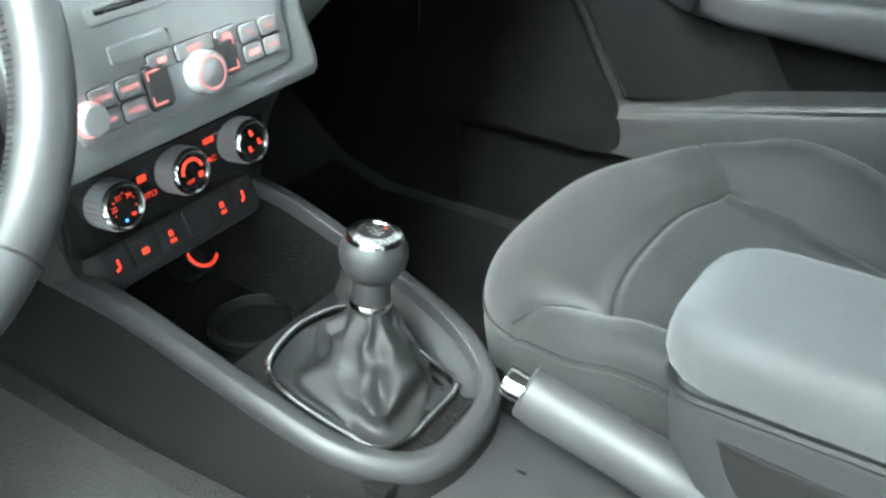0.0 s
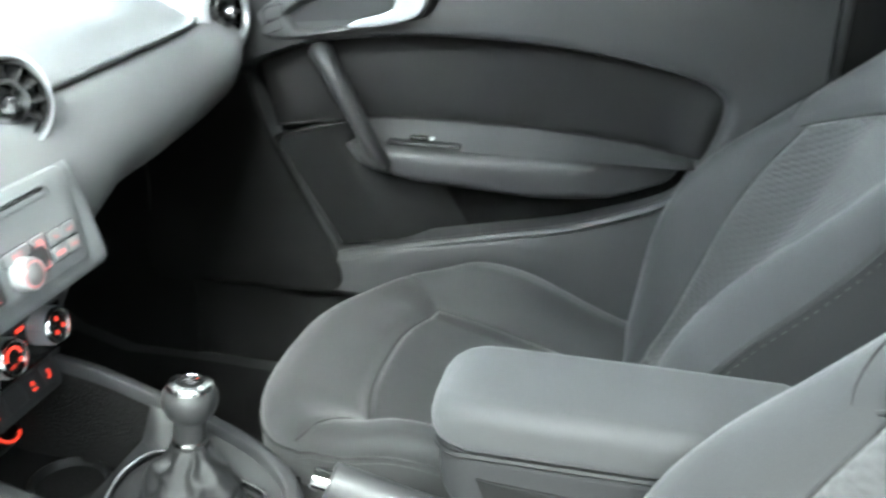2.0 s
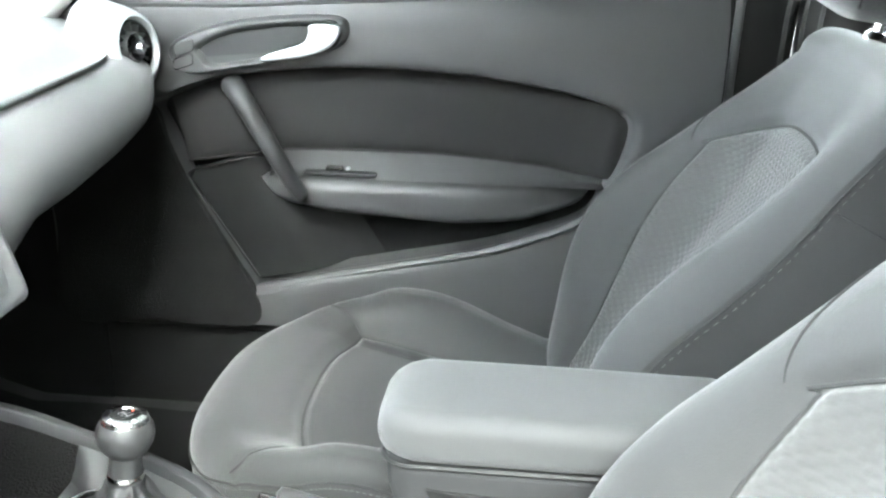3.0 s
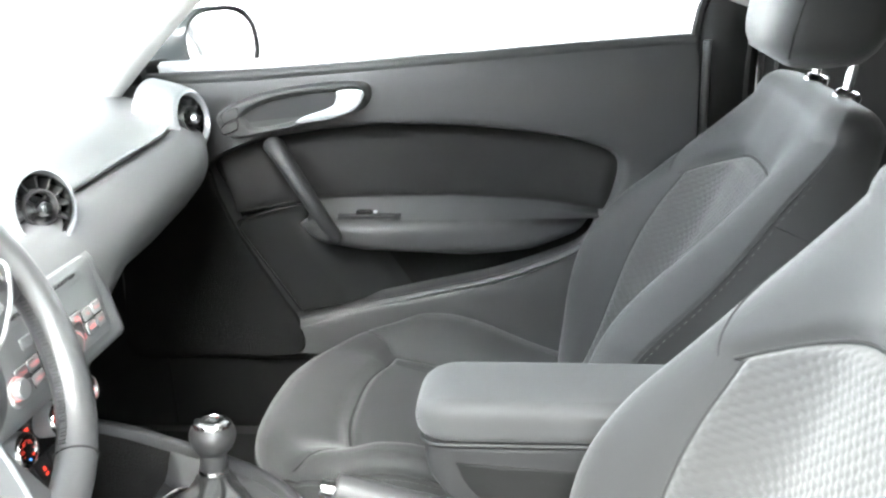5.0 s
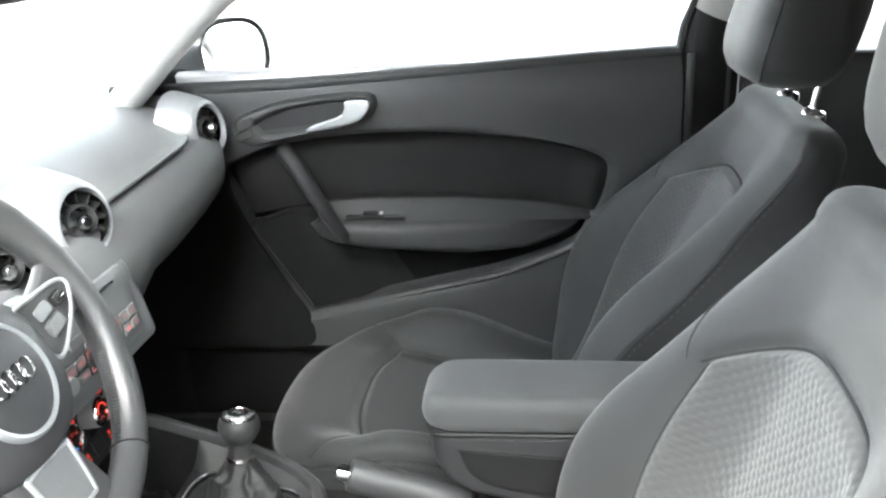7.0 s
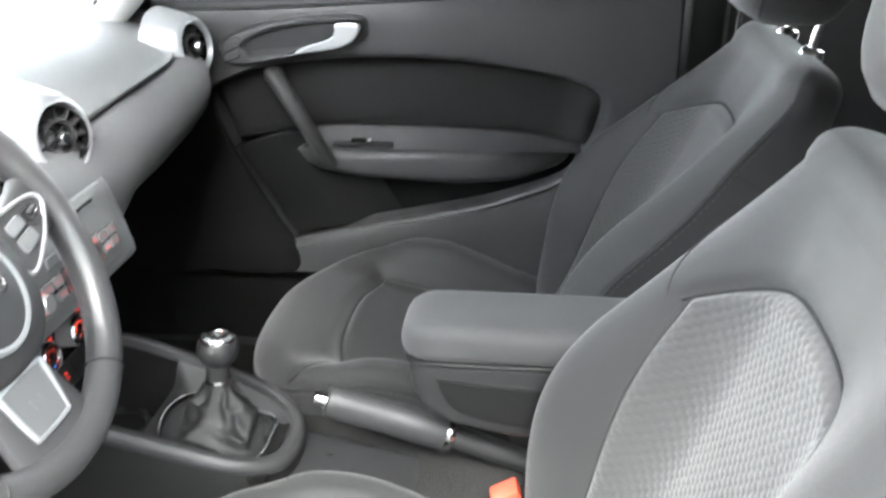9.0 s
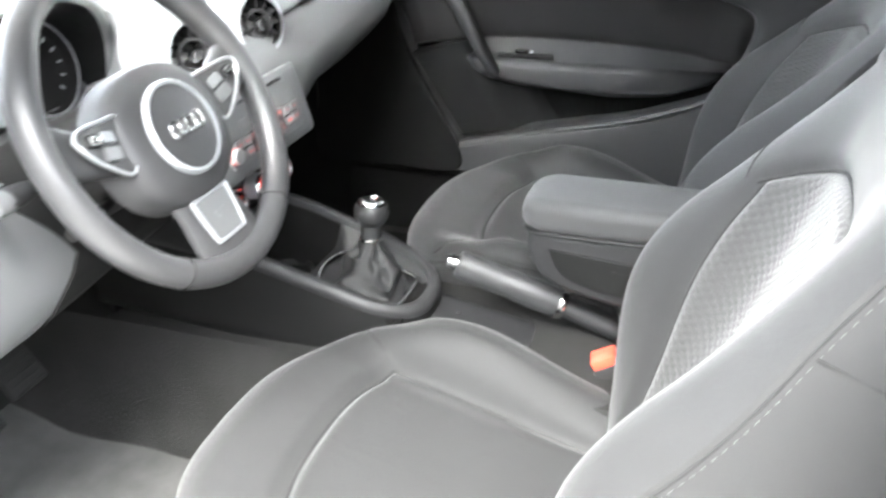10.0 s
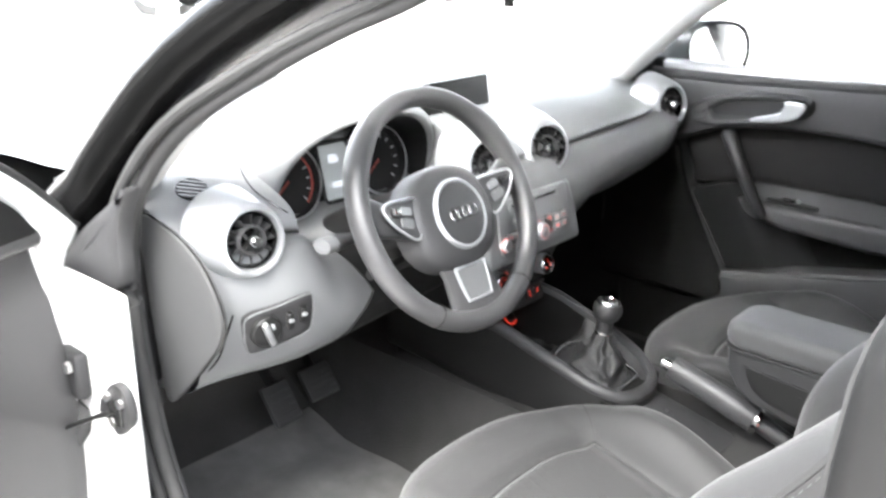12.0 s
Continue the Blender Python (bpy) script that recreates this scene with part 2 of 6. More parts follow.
# The first four are unseen supports added under the overhead slab.
for px, py in ((-1.45, 1.1), (9.8, 1.1), (-1.45, -10.4), (9.8, -10.4), (4.6, 8.6), (6.1, 4.6)):
    post(px, py)
# Unseen slab, added to block steep sky and sun from the passenger side.
solid("sky_shade_slab", block((11.6, 12.8, 0.25), (4.25, -4.2, 3.1), 0.02), SHADE_SLAB, "unseen flat dark slab added overhead to keep sky light off the cabin", "canopy", "structure")
def slim_post(name, x, y, h, r, material, label):
    p = thing(name, (x, y, 0), label, "post")
    part("shaft", lathe(((r, 0), (r, h - r), (r * 0.7, h - r * 0.3), (0, h)), 20, pose(x, y, 0)), material, p)
    part("foot_plate", block((r * 5, r * 5, 0.02), (x, y, 0.01), 0.004), STEEL, p)


def parked_car(m, label):
    """A small hatchback seen far off, its length along local x."""
    car = thing("parked_car", None, label, "car", frame_at=m)
    side = [(q.x, q.y) for q in curve([(-1.9, 0.30, 0), (-1.95, 0.55, 0), (-1.85, 0.86, 0), (-1.55, 1.25, 0), (-1.2, 1.42, 0), (-0.3, 1.44, 0), (0.3, 1.30, 0), (0.85, 0.96, 0), (1.6, 0.84, 0), (1.92, 0.62, 0), (1.92, 0.34, 0), (1.5, 0.24, 0), (0, 0.22, 0), (-1.5, 0.24, 0)], 84, True)]
    for sy in (-1, 1):
        part("body_side", plate(side, lambda u, v, h, sy=sy: Vector((u, sy * (0.30 + h), v)), 0.53, 0.09), WHITE, car, "white painted body half")
        glass_loop = [(q.x, q.y) for q in curve([(-1.35, 0.95, 0), (-1.15, 1.30, 0), (-0.3, 1.34, 0), (0.2, 1.24, 0), (0.62, 0.96, 0), (-0.3, 0.92, 0)], 42, True)]
        part("side_glass", plate(glass_loop, lambda u, v, h, sy=sy: Vector((u, sy * (0.826 + h), v)), 0.012, 0.004), PIANO, car, "dark side window")
        for wx in (-1.22, 1.22):
            w = part("tyre", lathe(((0.17, -0.09), (0.29, -0.095), (0.31, -0.06), (0.31, 0.06), (0.29, 0.095), (0.17, 0.09)), 32, pose(wx, sy * 0.76, 0.31, 90)), RUBBER, car)
            part("rim", lathe(((0.0, 0.03), (0.12, 0.03), (0.19, 0.06), (0.20, 0.0), (0.19, -0.06), (0.12, -0.03), (0.0, -0.03)), 24, pose(wx, sy * 0.76, 0.31, 90)), STEEL, w)
    part("underbody", block((3.3, 1.3, 0.3), (0, 0, 0.36), 0.05), DARK, car)
    return car


parked_car(pose(7.05, 10.2, 0, 0, 0, -52), "white parked hatchback far across the forecourt")
slim_post("bollard", 5.09, 11.96, 1.0, 0.07, YELLOW, "yellow painted steel bollard on the forecourt")
slim_post("sign_pole", 5.17, 10.64, 2.6, 0.035, STEEL, "thin grey steel pole on the forecourt")
# Added out of view to cut low light through the open door.
solid("light_block_wall", block((0.3, 26, 3.2), (-4.6, 2.0, 1.6), 0.02), SIDE_BLOCKER, "unseen grey-brown wall added to block low light from the left", "wall", "structure")
solid("backdrop_wall", block((60, 0.3, 2), (5, 22, 1.0), 0.02), RENDERWALL, "long pale rendered wall across the forecourt", "wall", "structure")


# ---- car shell ----
SHELL = "structure"


def floor_z(y):
    return lerp(y, (-1.2, 0.5, 0.62, 0.9), (0.255, 0.255, 0.29, 0.55))


def floor_pt(u, v):
    x, y = -0.74 + 1.48 * u, -1.6 + 2.5 * v
    hump = 0.21 * ease(0.19, 0.13, abs(x))
    return Vector((x, y, floor_z(y) + hump * ease(0.85, 0.6, y)))


solid("floor", sheet(90, 50, floor_pt, (0, 0, -0.03)), CARPET, "dark grey carpeted car floor with a raised middle tunnel", "floor", SHELL)
solid("bulkhead", block((1.5, 0.03, 0.62), (0, 0.92, 0.57), 0.005), CARPET, "dark carpeted bulkhead behind the pedals", "bulkhead", SHELL)

# footwell side walls
for sx in (-1, 1):
    # Passenger side is near-black: footwell shade put into its colour.
    solid("kick_panel", block((0.03, 0.50, 0.42), (sx * 0.715, 0.62, 0.46), 0.008), SHADE_FELT if sx > 0 else CARPET, "dark carpeted footwell side panel", "trim", SHELL)

# body sides below the doors
for sx in (-1, 1):
    sill = thing("door_sill", (sx * 0.75, -0.2, 0.25), "white painted door sill with a dark scuff strip", "sill", kind=SHELL)
    part("sill_panel", block((0.11, 1.35, 0.20), (sx * 0.80, -0.22, 0.31), 0.025, seg=3), WHITE, sill)
    part("scuff_strip", block((0.07, 1.25, 0.012), (sx * 0.735, -0.22, 0.412), 0.004), DARK, sill)
    # The liner carries the footwell's shade in its colour too.
    part("sill_liner", block((0.02, 1.3, 0.17), (sx * 0.715, -0.22, 0.33), 0.005), SHADE_FELT, sill)

# roof and headliner
def roof_pt(u, v):
    x, y = -0.56 + 1.12 * u, -1.75 + 1.64 * v
    return Vector((x, y, 1.385 - 0.12 * (x / 0.56) ** 2 * 0.4 - 0.10 * ease(-0.7, -1.75, y) - 0.06 * ease(-0.45, -0.11, y)))


solid("roof", sheet(16, 16, lambda u, v: roof_pt(u, v) + Vector((0, 0, 0.03))), WHITE, "white painted car roof", "roof", SHELL)
# Out of view; its dark colour is there to lower bounce onto the seats.
solid("ceiling", sheet(16, 16, roof_pt), HEADLINER, "unseen fabric headliner, dark to cut bounced light", "ceiling", SHELL)

# pillars
for sx in (-1, 1):
    a = curve(((sx * 0.655, 0.40, 0.93), (sx * 0.632, 0.22, 1.095), (sx * 0.600, 0.05, 1.20), (sx * 0.565, -0.12, 1.275), (sx * 0.535, -0.32, 1.33)), 14)
    pillar = thing("front_pillar", a[0], "sloping windscreen pillar with pale grey inner trim", "pillar", kind=SHELL)
    part("inner_trim", tube(a, 0.036, 14, flat=0.8), TRIM, pillar, "pale grey plastic pillar trim")
    side = Vector((-0.055, -0.010, 0.020)) if sx < 0 else Vector((0.046, 0.012, 0.0))
    out = [Vector((sx * 0.745, 0.50, 0.855))] + [p + side for p in a]
    part("outer_cover", tube(out, 0.050 if sx < 0 else 0.030, 14, flat=0.7), BLACKGLOSS, pillar, "gloss black outer pillar cover")
    b = curve(((sx * 0.735, -0.67, 0.40), (sx * 0.735, -0.67, 0.95), (sx * 0.71, -0.70, 1.10), (sx * 0.60, -0.74, 1.36)), 16)
    mid = thing("door_pillar", b[0], "upright pillar behind the front door with seat belt webbing", "pillar", kind=SHELL)
    part("inner_trim", tube(b, 0.055, 14, flat=0.6, up=(sx, 0, 0)), DARK, mid)
    part("upper_trim", tube([p + Vector((-sx * 0.008, 0.0, 0)) for p in b[8:]], 0.056, 14, flat=0.6, up=(sx, 0, 0)), TRIM, mid, "pale grey upper pillar trim")
    part("door_seal", tube([p + Vector((-sx * 0.012, 0.052, 0)) for p in b], 0.009, 8), RUBBER, mid)
    part("edge_trim", tube([(sx * 0.704, -0.634, 0.46), (sx * 0.700, -0.634, 0.80), (sx * 0.696, -0.636, 0.985)], 0.0065, 10), FASCIA, mid, "pale strip along the door gap")
    for k in range(3):
        part("belt_webbing", tube([p + Vector((-sx * (0.045 + 0.012 * k), -0.03 - 0.02 * k, 0)) for p in b[4:]], 0.008, 6, flat=0.3), WEB, mid)

# rear of the cabin
for sx in (-1, 1):
    solid("rear_side_panel", block((0.04, 1.05, 0.55), (sx * 0.735, -1.25, 0.70), 0.01), DOOR, "dark plastic rear side panel", "trim", SHELL)
    solid("rear_quarter", block((0.03, 0.75, 0.40), (sx * 0.69, -1.5, 1.16), 0.01), DARK, "dark closed rear quarter", "trim", SHELL)
bench = thing("rear_bench", (0, -1.35, 0.26), "dark cloth rear bench seat in the shaded back", "bench")
part("cushion", block((1.15, 0.45, 0.20), (0, -1.15, 0.42), 0.05, seg=4), FABRIC, bench)
part("backrest", block((1.15, 0.14, 0.62), (0, -1.46, 0.72), 0.05, pose(0, 0, 0, -14), 4), FABRIC, bench)
solid("tailgate", block((1.3, 0.05, 1.1), (0, -1.78, 0.85), 0.02), DARK, "dark closed tailgate", "tailgate", SHELL)

# front end and glass
def bonnet_pt(u, v):
    x, y = -0.70 + 1.40 * u, 0.92 + 1.0 * v
    return Vector((x, y, 0.945 - 0.10 * v - 0.14 * v ** 3 - 0.06 * (x / 0.7) ** 4))


solid("bonnet", sheet(20, 16, bonnet_pt, (0, 0, -0.02)), WHITE, "white painted car bonnet", "bonnet", SHELL)
for sx in (-1, 1):
    solid("front_wing", block((0.14, 1.4, 0.55), (sx * 0.80, 1.27, 0.62), 0.05, seg=4), WHITE, "white painted front wing", "wing", SHELL)


def screen_pt(u, v):
    w = 0.66 - 0.12 * v
    x = (2 * u - 1) * w
    return Vector((x, 0.95 - 1.07 * v - 0.16 * (x / w) ** 2 * (1 - 0.5 * v), 0.945 + 0.385 * v ** 0.9 - 0.01 * (x / w) ** 2))


wind = solid("windscreen", sheet(16, 12, screen_pt, (0, 0.002, 0.003)), GLASS, "clear curved windscreen over the dashboard", "windscreen", SHELL)
wind.visible_shadow = False
side = solid("window_1", sheet(4, 4, lambda u, v: Vector((0.775 - 0.14 * v ** 1.2, -0.62 + 0.95 * u * (1 - 0.55 * v), 0.95 + 0.40 * v)), (0.003, 0, 0)), GLASS, "clear raised passenger door window", "window", SHELL)
side.visible_shadow = False


# ---- front seats ----
def glide(x, xs, ys):
    """A smooth line through the given pairs."""
    n = len(xs)
    if x <= xs[0]:
        return ys[0]
    if x >= xs[-1]:
        return ys[-1]
    i = max(k for k in range(n - 1) if xs[k] <= x)
    h = xs[i + 1] - xs[i]
    t = (x - xs[i]) / h
    m0 = (ys[i + 1] - ys[i - 1]) / (xs[i + 1] - xs[i - 1]) if i > 0 else (ys[1] - ys[0]) / (xs[1] - xs[0])
    m1 = (ys[i + 2] - ys[i]) / (xs[i + 2] - xs[i]) if i < n - 2 else (ys[-1] - ys[-2]) / (xs[-1] - xs[-2])
    return (2 * t ** 3 - 3 * t * t + 1) * ys[i] + (t ** 3 - 2 * t * t + t) * h * m0 + (3 * t * t - 2 * t ** 3) * ys[i + 1] + (t ** 3 - t * t) * h * m1


def back_w(z):
    return glide(z, (0.36, 0.45, 0.55, 0.65, 0.75, 0.83, 0.90, 0.95, 1.0), (0.205, 0.240, 0.254, 0.258, 0.254, 0.240, 0.218, 0.199, 0.174))


def back_c(z):
    return -0.405 - 0.44 * (z - 0.45) - 0.02 * math.sin(math.pi * min(1, max(0, (z - 0.42) / 0.5)))


def back_ridge(z):
    """Foremost line of the side bolsters."""
    return glide(z, (0.36, 0.45, 0.53, 0.60, 0.66, 0.71, 0.76, 0.81, 0.86, 0.91, 0.95, 1.0), (-0.395, -0.388, -0.389, -0.391, -0.400, -0.419, -0.453, -0.500, -0.545, -0.589, -0.620, -0.648))


def back_thick(z):
    return glide(z, (0.36, 0.6, 0.75, 0.85, 0.94, 1.0), (0.13, 0.135, 0.12, 0.098, 0.078, 0.064))


def back_half(z):
    """Half width of the knitted panel."""
    return glide(z, (0.47, 0.6, 0.72, 0.82, 0.88), (0.132, 0.146, 0.155, 0.159, 0.160))


def back_crown(x):
    """Top line of the knitted panel."""
    return 0.818 + 0.064 * (1 - min(1, abs(x) / 0.166) ** 2.6)


ROUND = 0.042  # breadth over which a bolster turns into its side


def back_fall(z):
    """How far a bolster's outer face falls back before the seam along its side."""
    return glide(z, (0.40, 0.50, 0.64, 0.70, 0.76, 0.82, 0.88, 0.96), (0.018, 0.022, 0.028, 0.038, 0.046, 0.034, 0.020, 0.014))


def back_front(x, z):
    w = back_w(z)
    r = w - ROUND
    e1, e2 = back_half(z) - abs(x), back_crown(x) - z
    low = back_c(z)
    y = low + max(0.004, back_ridge(z) - low) * ease(0.06, r, abs(x)) ** 1.45
    if abs(x) > r:
        y -= back_fall(z) * min(1, (abs(x) - r) / ROUND) ** 1.7
    if e1 > -0.03 and e2 > -0.03:
        d = min(e1, e2)
        y -= 0.009 * math.exp(-(d / 0.010) ** 2) + 0.005 * ease(-0.012, 0.03, d)
    return y


def backrest_bm():
    bm = bmesh.new()
    rings = []
    zs = [0.36 + 0.0066 * k for k in range(91)]

    def ring(z, shrink, lift):
        w, th = back_w(z), back_thick(z)
        r = w - ROUND
        mid = back_c(z) - th * 0.5
        back = back_c(z) - th
        half = [r * k / 44 for k in range(45)] + [r + ROUND * math.sin(radians(9 * k)) for k in range(1, 11)]
        pts = [(-x, back_front(x, z)) for x in reversed(half[1:])] + [(x, back_front(x, z)) for x in half]
        edge = pts[-1][1]
        depth = edge - back
        side = [(w + 0.005 * math.sin(math.pi * f), edge - (depth - 0.03) * f) for f in (0.08, 0.25, 0.5, 0.75, 1.0)] + [(w - 0.004, back + 0.018), (w - 0.014, back + 0.006)]
        rear = [(w * 0.85 * q, back) for q in (1, 0.6, 0.2, -0.2, -0.6, -1)]
        pts += side + rear + [(-x, y) for x, y in reversed(side)]
        return [Vector((x * (1 - shrink / w), mid + (y - mid) * (1 - min(0.9, shrink / max(0.05, th) * 1.3)), z + lift)) for x, y in pts]

    for z in zs:
        rings.append(ring(z, 0.0, 0.0))
    for k in range(1, 7):
        a = radians(15 * k)
        rings.append(ring(zs[-1], 0.046 * (1 - math.cos(a)), 0.036 * math.sin(a)))
    bridge(bm, rings, True, (True, True))
    return bm


def knit(x, t):
    """Relief of the knitted cloth: staggered rounded cells."""
    row = math.floor(t / 0.0068)
    a = abs(math.sin(math.pi * (x / 0.0125 + 0.5 * (row % 2))))
    b = abs(math.sin(math.pi * t / 0.0068))
    return 0.0016 * (a * b) ** 0.45


def panel_edge(u, v):
    """Falls from 1 to 0 at the rim of a panel, u from -1 to 1 and v from 0 to 1."""
    return ease(0, 0.05, 1 - abs(u)) * ease(0, 0.03, v) * ease(0, 0.03, 1 - v)


def back_panel_pt(u, v):
    u = 2 * u - 1
    zs = 0.47 + 0.40 * v
    x = u * back_half(zs)
    top = back_crown(x)
    z = 0.47 + (top - 0.47) * v
    e = panel_edge(u, v)
    h = 0.0005 + 0.0025 * e + e * knit(x, z * 1.09)
    return Vector((x, back_front(x, z) + 0.915 * h, z + 0.40 * h))


CUSH = [(q.x, q.y) for q in curve([(0, 0.082, 0), (0.078, 0.077, 0), (0.138, 0.057, 0), (0.186, 0.017, 0), (0.220, -0.032, 0), (0.240, -0.10, 0), (0.248, -0.18, 0), (0.247, -0.30, 0), (0.239, -0.42, 0), (0.227, -0.53, 0)], 64)]
CUSH = CUSH + [(q * 0.227, -0.53) for q in (0.75, 0.5, 0.25, 0)]
CUSH = CUSH + [(-x, y) for x, y in reversed(CUSH[1:-1])]
CUSH_A = np.array(CUSH)
CUSH_D = np.roll(CUSH_A, -1, 0) - CUSH_A
CUSH_L = (CUSH_D ** 2).sum(1)


def cush_edge(x, y):
    """How far a point of the cushion lies inside its outline."""
    p = np.array((x, y)) - CUSH_A
    f = np.clip((p * CUSH_D).sum(1) / CUSH_L, 0, 1)[:, None]
    return float(np.sqrt(((p - f * CUSH_D) ** 2).sum(1).min()))


def cush_c(y):
    return glide(y, (-0.46, -0.40, -0.25, -0.12, -0.06, -0.02, 0.02, 0.05), (0.425, 0.430, 0.452, 0.482, 0.500, 0.508, 0.510, 0.508))


def cush_b(y):
    return glide(y, (-0.50, -0.42, -0.33, -0.22, -0.14, -0.08, -0.03, 0.02), (0.018, 0.027, 0.045, 0.072, 0.064, 0.032, 0.012, 0.002))


def cush_line(x):
    """Front line of the cushion's centre panel."""
    return -0.062 - 0.034 * (min(abs(x), 0.163) / 0.163) ** 2.8


def cush_half(y):
    return glide(y, (-0.43, -0.25, -0.06), (0.145, 0.158, 0.163))


def cush_top(x, y):
    z = cush_c(y) + cush_b(y) * ease(0.135, 0.212, abs(x))
    e1, e2 = cush_half(y) - abs(x), cush_line(x) - y
    if e1 > -0.03 and e2 > -0.03:
        d = min(e1, e2)
        z -= 0.013 * math.exp(-(d / 0.010) ** 2) + 0.006 * ease(-0.012, 0.03, d)
    if y > -0.10:
        z -= 0.0025 * math.exp(-((abs(x) - 0.226 - 0.74 * (y + 0.01)) / 0.006) ** 2) * ease(-0.10, -0.07, y)
    d = cush_edge(x, y)
    r = lerp(y, (-0.16, -0.04, 0.03), (0.022, 0.028, 0.050))
    if d < r:
        z -= 0.9 * r * (1 - math.sqrt(max(0, 1 - ((r - d) / r) ** 2)))
    return z


def cushion_bm():
    bm = bmesh.new()
    mid = Vector((0, -0.20, 0))
    ts = [0.02 + 0.76 * k / 44 for k in range(45)] + [0.78 + 0.22 * math.sin(radians(90 * k / 16)) for k in range(1, 17)]
    rings = []
    for t in ts:
        rings.append([Vector((mid.x + (x - mid.x) * t, mid.y + (y - mid.y) * t, cush_top(mid.x + (x - mid.x) * t, mid.y + (y - mid.y) * t))) for x, y in CUSH])
    rim = rings[-1]
    for f, out in ((0.12, 1.002), (0.35, 0.998), (0.62, 0.985), (0.85, 0.962), (1.0, 0.93)):
        rings.append([Vector((mid.x + (p.x - mid.x) * out, mid.y + (p.y - mid.y) * out, p.z + (0.355 - p.z) * f)) for p in rim])
    bridge(bm, rings, True, (True, True))
    return bm


def cush_panel_pt(u, v):
    u = 2 * u - 1
    y0 = -0.43 + (cush_line(u * 0.163) + 0.43) * v
    x = u * cush_half(y0)
    y = -0.43 + (cush_line(x) + 0.43) * v
    e = panel_edge(u, v)
    h = 0.0005 + 0.002 * e + 0.0006 * e * abs(math.sin(math.pi * x / 0.0062)) ** 0.5
    return Vector((x, y, cush_top(x, y) + h))


def stitches(line, shift):
    """Short threads along a seam, set off by shift."""
    p = curve(line, 110)
    return join(*[tube((p[k] + shift, p[k + 1] + shift), 0.0006, 4) for k in range(0, 108, 2)])


def seat(at, label, recline, raised, ahead, slide):
    """A front seat; recline in degrees leans its back about the hinge, raised and ahead shift the headrest, slide the cushion."""
    s = thing("front_seat", at, label, "seat", "front seats")
    ox = at[0]

    hinge = Matrix.Translation((0, -0.42, 0.45)) @ Matrix.Rotation(radians(recline), 4, "X") @ Matrix.Translation((0, 0.42, -0.45))

    def loc(bm):
        bm.transform(Matrix.Translation((ox, 0, 0)))
        return bm

    def lean(bm):
        bm.transform(hinge)
        return loc(bm)

    def low(bm):
        bm.transform(Matrix.Translation((0, slide, 0)))
        return loc(bm)

    part("backrest", lean(backrest_bm()), FABRIC, s, "plain grey cloth backrest with deep side bolsters", 60)
    part("back_panel", lean(sheet(150, 260, back_panel_pt)), KNIT, s, "lighter knitted cloth centre panel", 80)
    part("cushion", low(cushion_bm()), FABRIC, s, "plain grey cloth cushion with raised side bolsters", 60)
    part("cushion_panel", low(sheet(140, 200, cush_panel_pt)), FABRIC, s, "finely ribbed cloth centre panel", 80)
    zb = [0.48 + 0.01 * k for k in range(35)]
    arch = [(-back_half(z), z) for z in zb] + [(-0.164 + 0.0164 * k, back_crown(-0.164 + 0.0164 * k)) for k in range(21)] + [(back_half(z), z) for z in reversed(zb)]
    # Seam in the groove, its dark thread also drawing the crease's shade.
    part("panel_seam", lean(tube([Vector((x, back_front(x, z) + 0.0012, z)) for x, z in arch], 0.0017, 6)), SEAM, s, "seam round the centre panel, crease shade in its dark thread")
    yb = [-0.105 + 0.004 * k for k in range(3)]
    rim = [(-cush_half(y), y) for y in yb] + [(-0.162 + 0.0162 * k, cush_line(-0.162 + 0.0162 * k)) for k in range(21)] + [(cush_half(y), y) for y in reversed(yb)]
    # Same dark line for the shade in the cushion's crease.
    part("panel_seam", low(tube([Vector((x, y, cush_top(x, y) + 0.0012)) for x, y in rim], 0.0017, 6)), SEAM, s, "seam round the centre panel, crease shade in its dark thread")
    line = [Vector((0.172 + 0.006 * k, back_front(0.172 + 0.006 * k, 0.818 + 0.009 * k) + 0.0006, 0.818 + 0.009 * k)) for k in range(8)]
    part("seam", lean(tube(line, 0.0011, 6)), SEAM, s)
    for sx in (-1, 1):
        edge = [Vector((sx * (back_w(z) + 0.0015), back_front(back_w(z), z) - 0.006, z)) for z in [0.48 + 0.02 * k for k in range(24)]]
        part("piping", lean(tube(edge, 0.0012, 6)), SEAM, s)
        part("stitching", lean(stitches(edge, Vector((0.001 * sx, -0.006, 0)))), WEB, s, "fine grey stitching")
        side = [Vector((sx * (back_w(0.862 - 0.03 * f) + 0.004), back_front(back_w(0.862), 0.862) - 0.01 - 0.085 * f, 0.862 - 0.03 * f)) for f in [k / 8 for k in range(9)]]
        part("seam", lean(tube(side, 0.0011, 6)), SEAM, s)
        fs = [Vector((sx * (0.164 + 0.0078 * k), -0.094 + 0.0105 * k, cush_top(0.164 + 0.0078 * k, -0.094 + 0.0105 * k) + 0.0012)) for k in range(8)]
        part("seam", low(tube(fs, 0.0011, 6)), SEAM, s)
        part("headrest_post", lean(tube(((sx * 0.07, -0.676, 0.95), (sx * 0.07, -0.682, 1.06 + raised)), 0.0065, 12)), CHROME, s, "chrome headrest post")
        part("post_collar", lean(lathe(((0.0, -0.004), (0.017, -0.004), (0.017, 0.006), (0.013, 0.011), (0.0068, 0.012)), 20, pose(sx * 0.07, -0.680, 0.986, 14))), CHROME, s, "bright post collar")
        part("seat_rail", loc(block((0.035, 0.50, 0.035), (sx * 0.19, -0.20, 0.275), 0.006)), DARK, s)
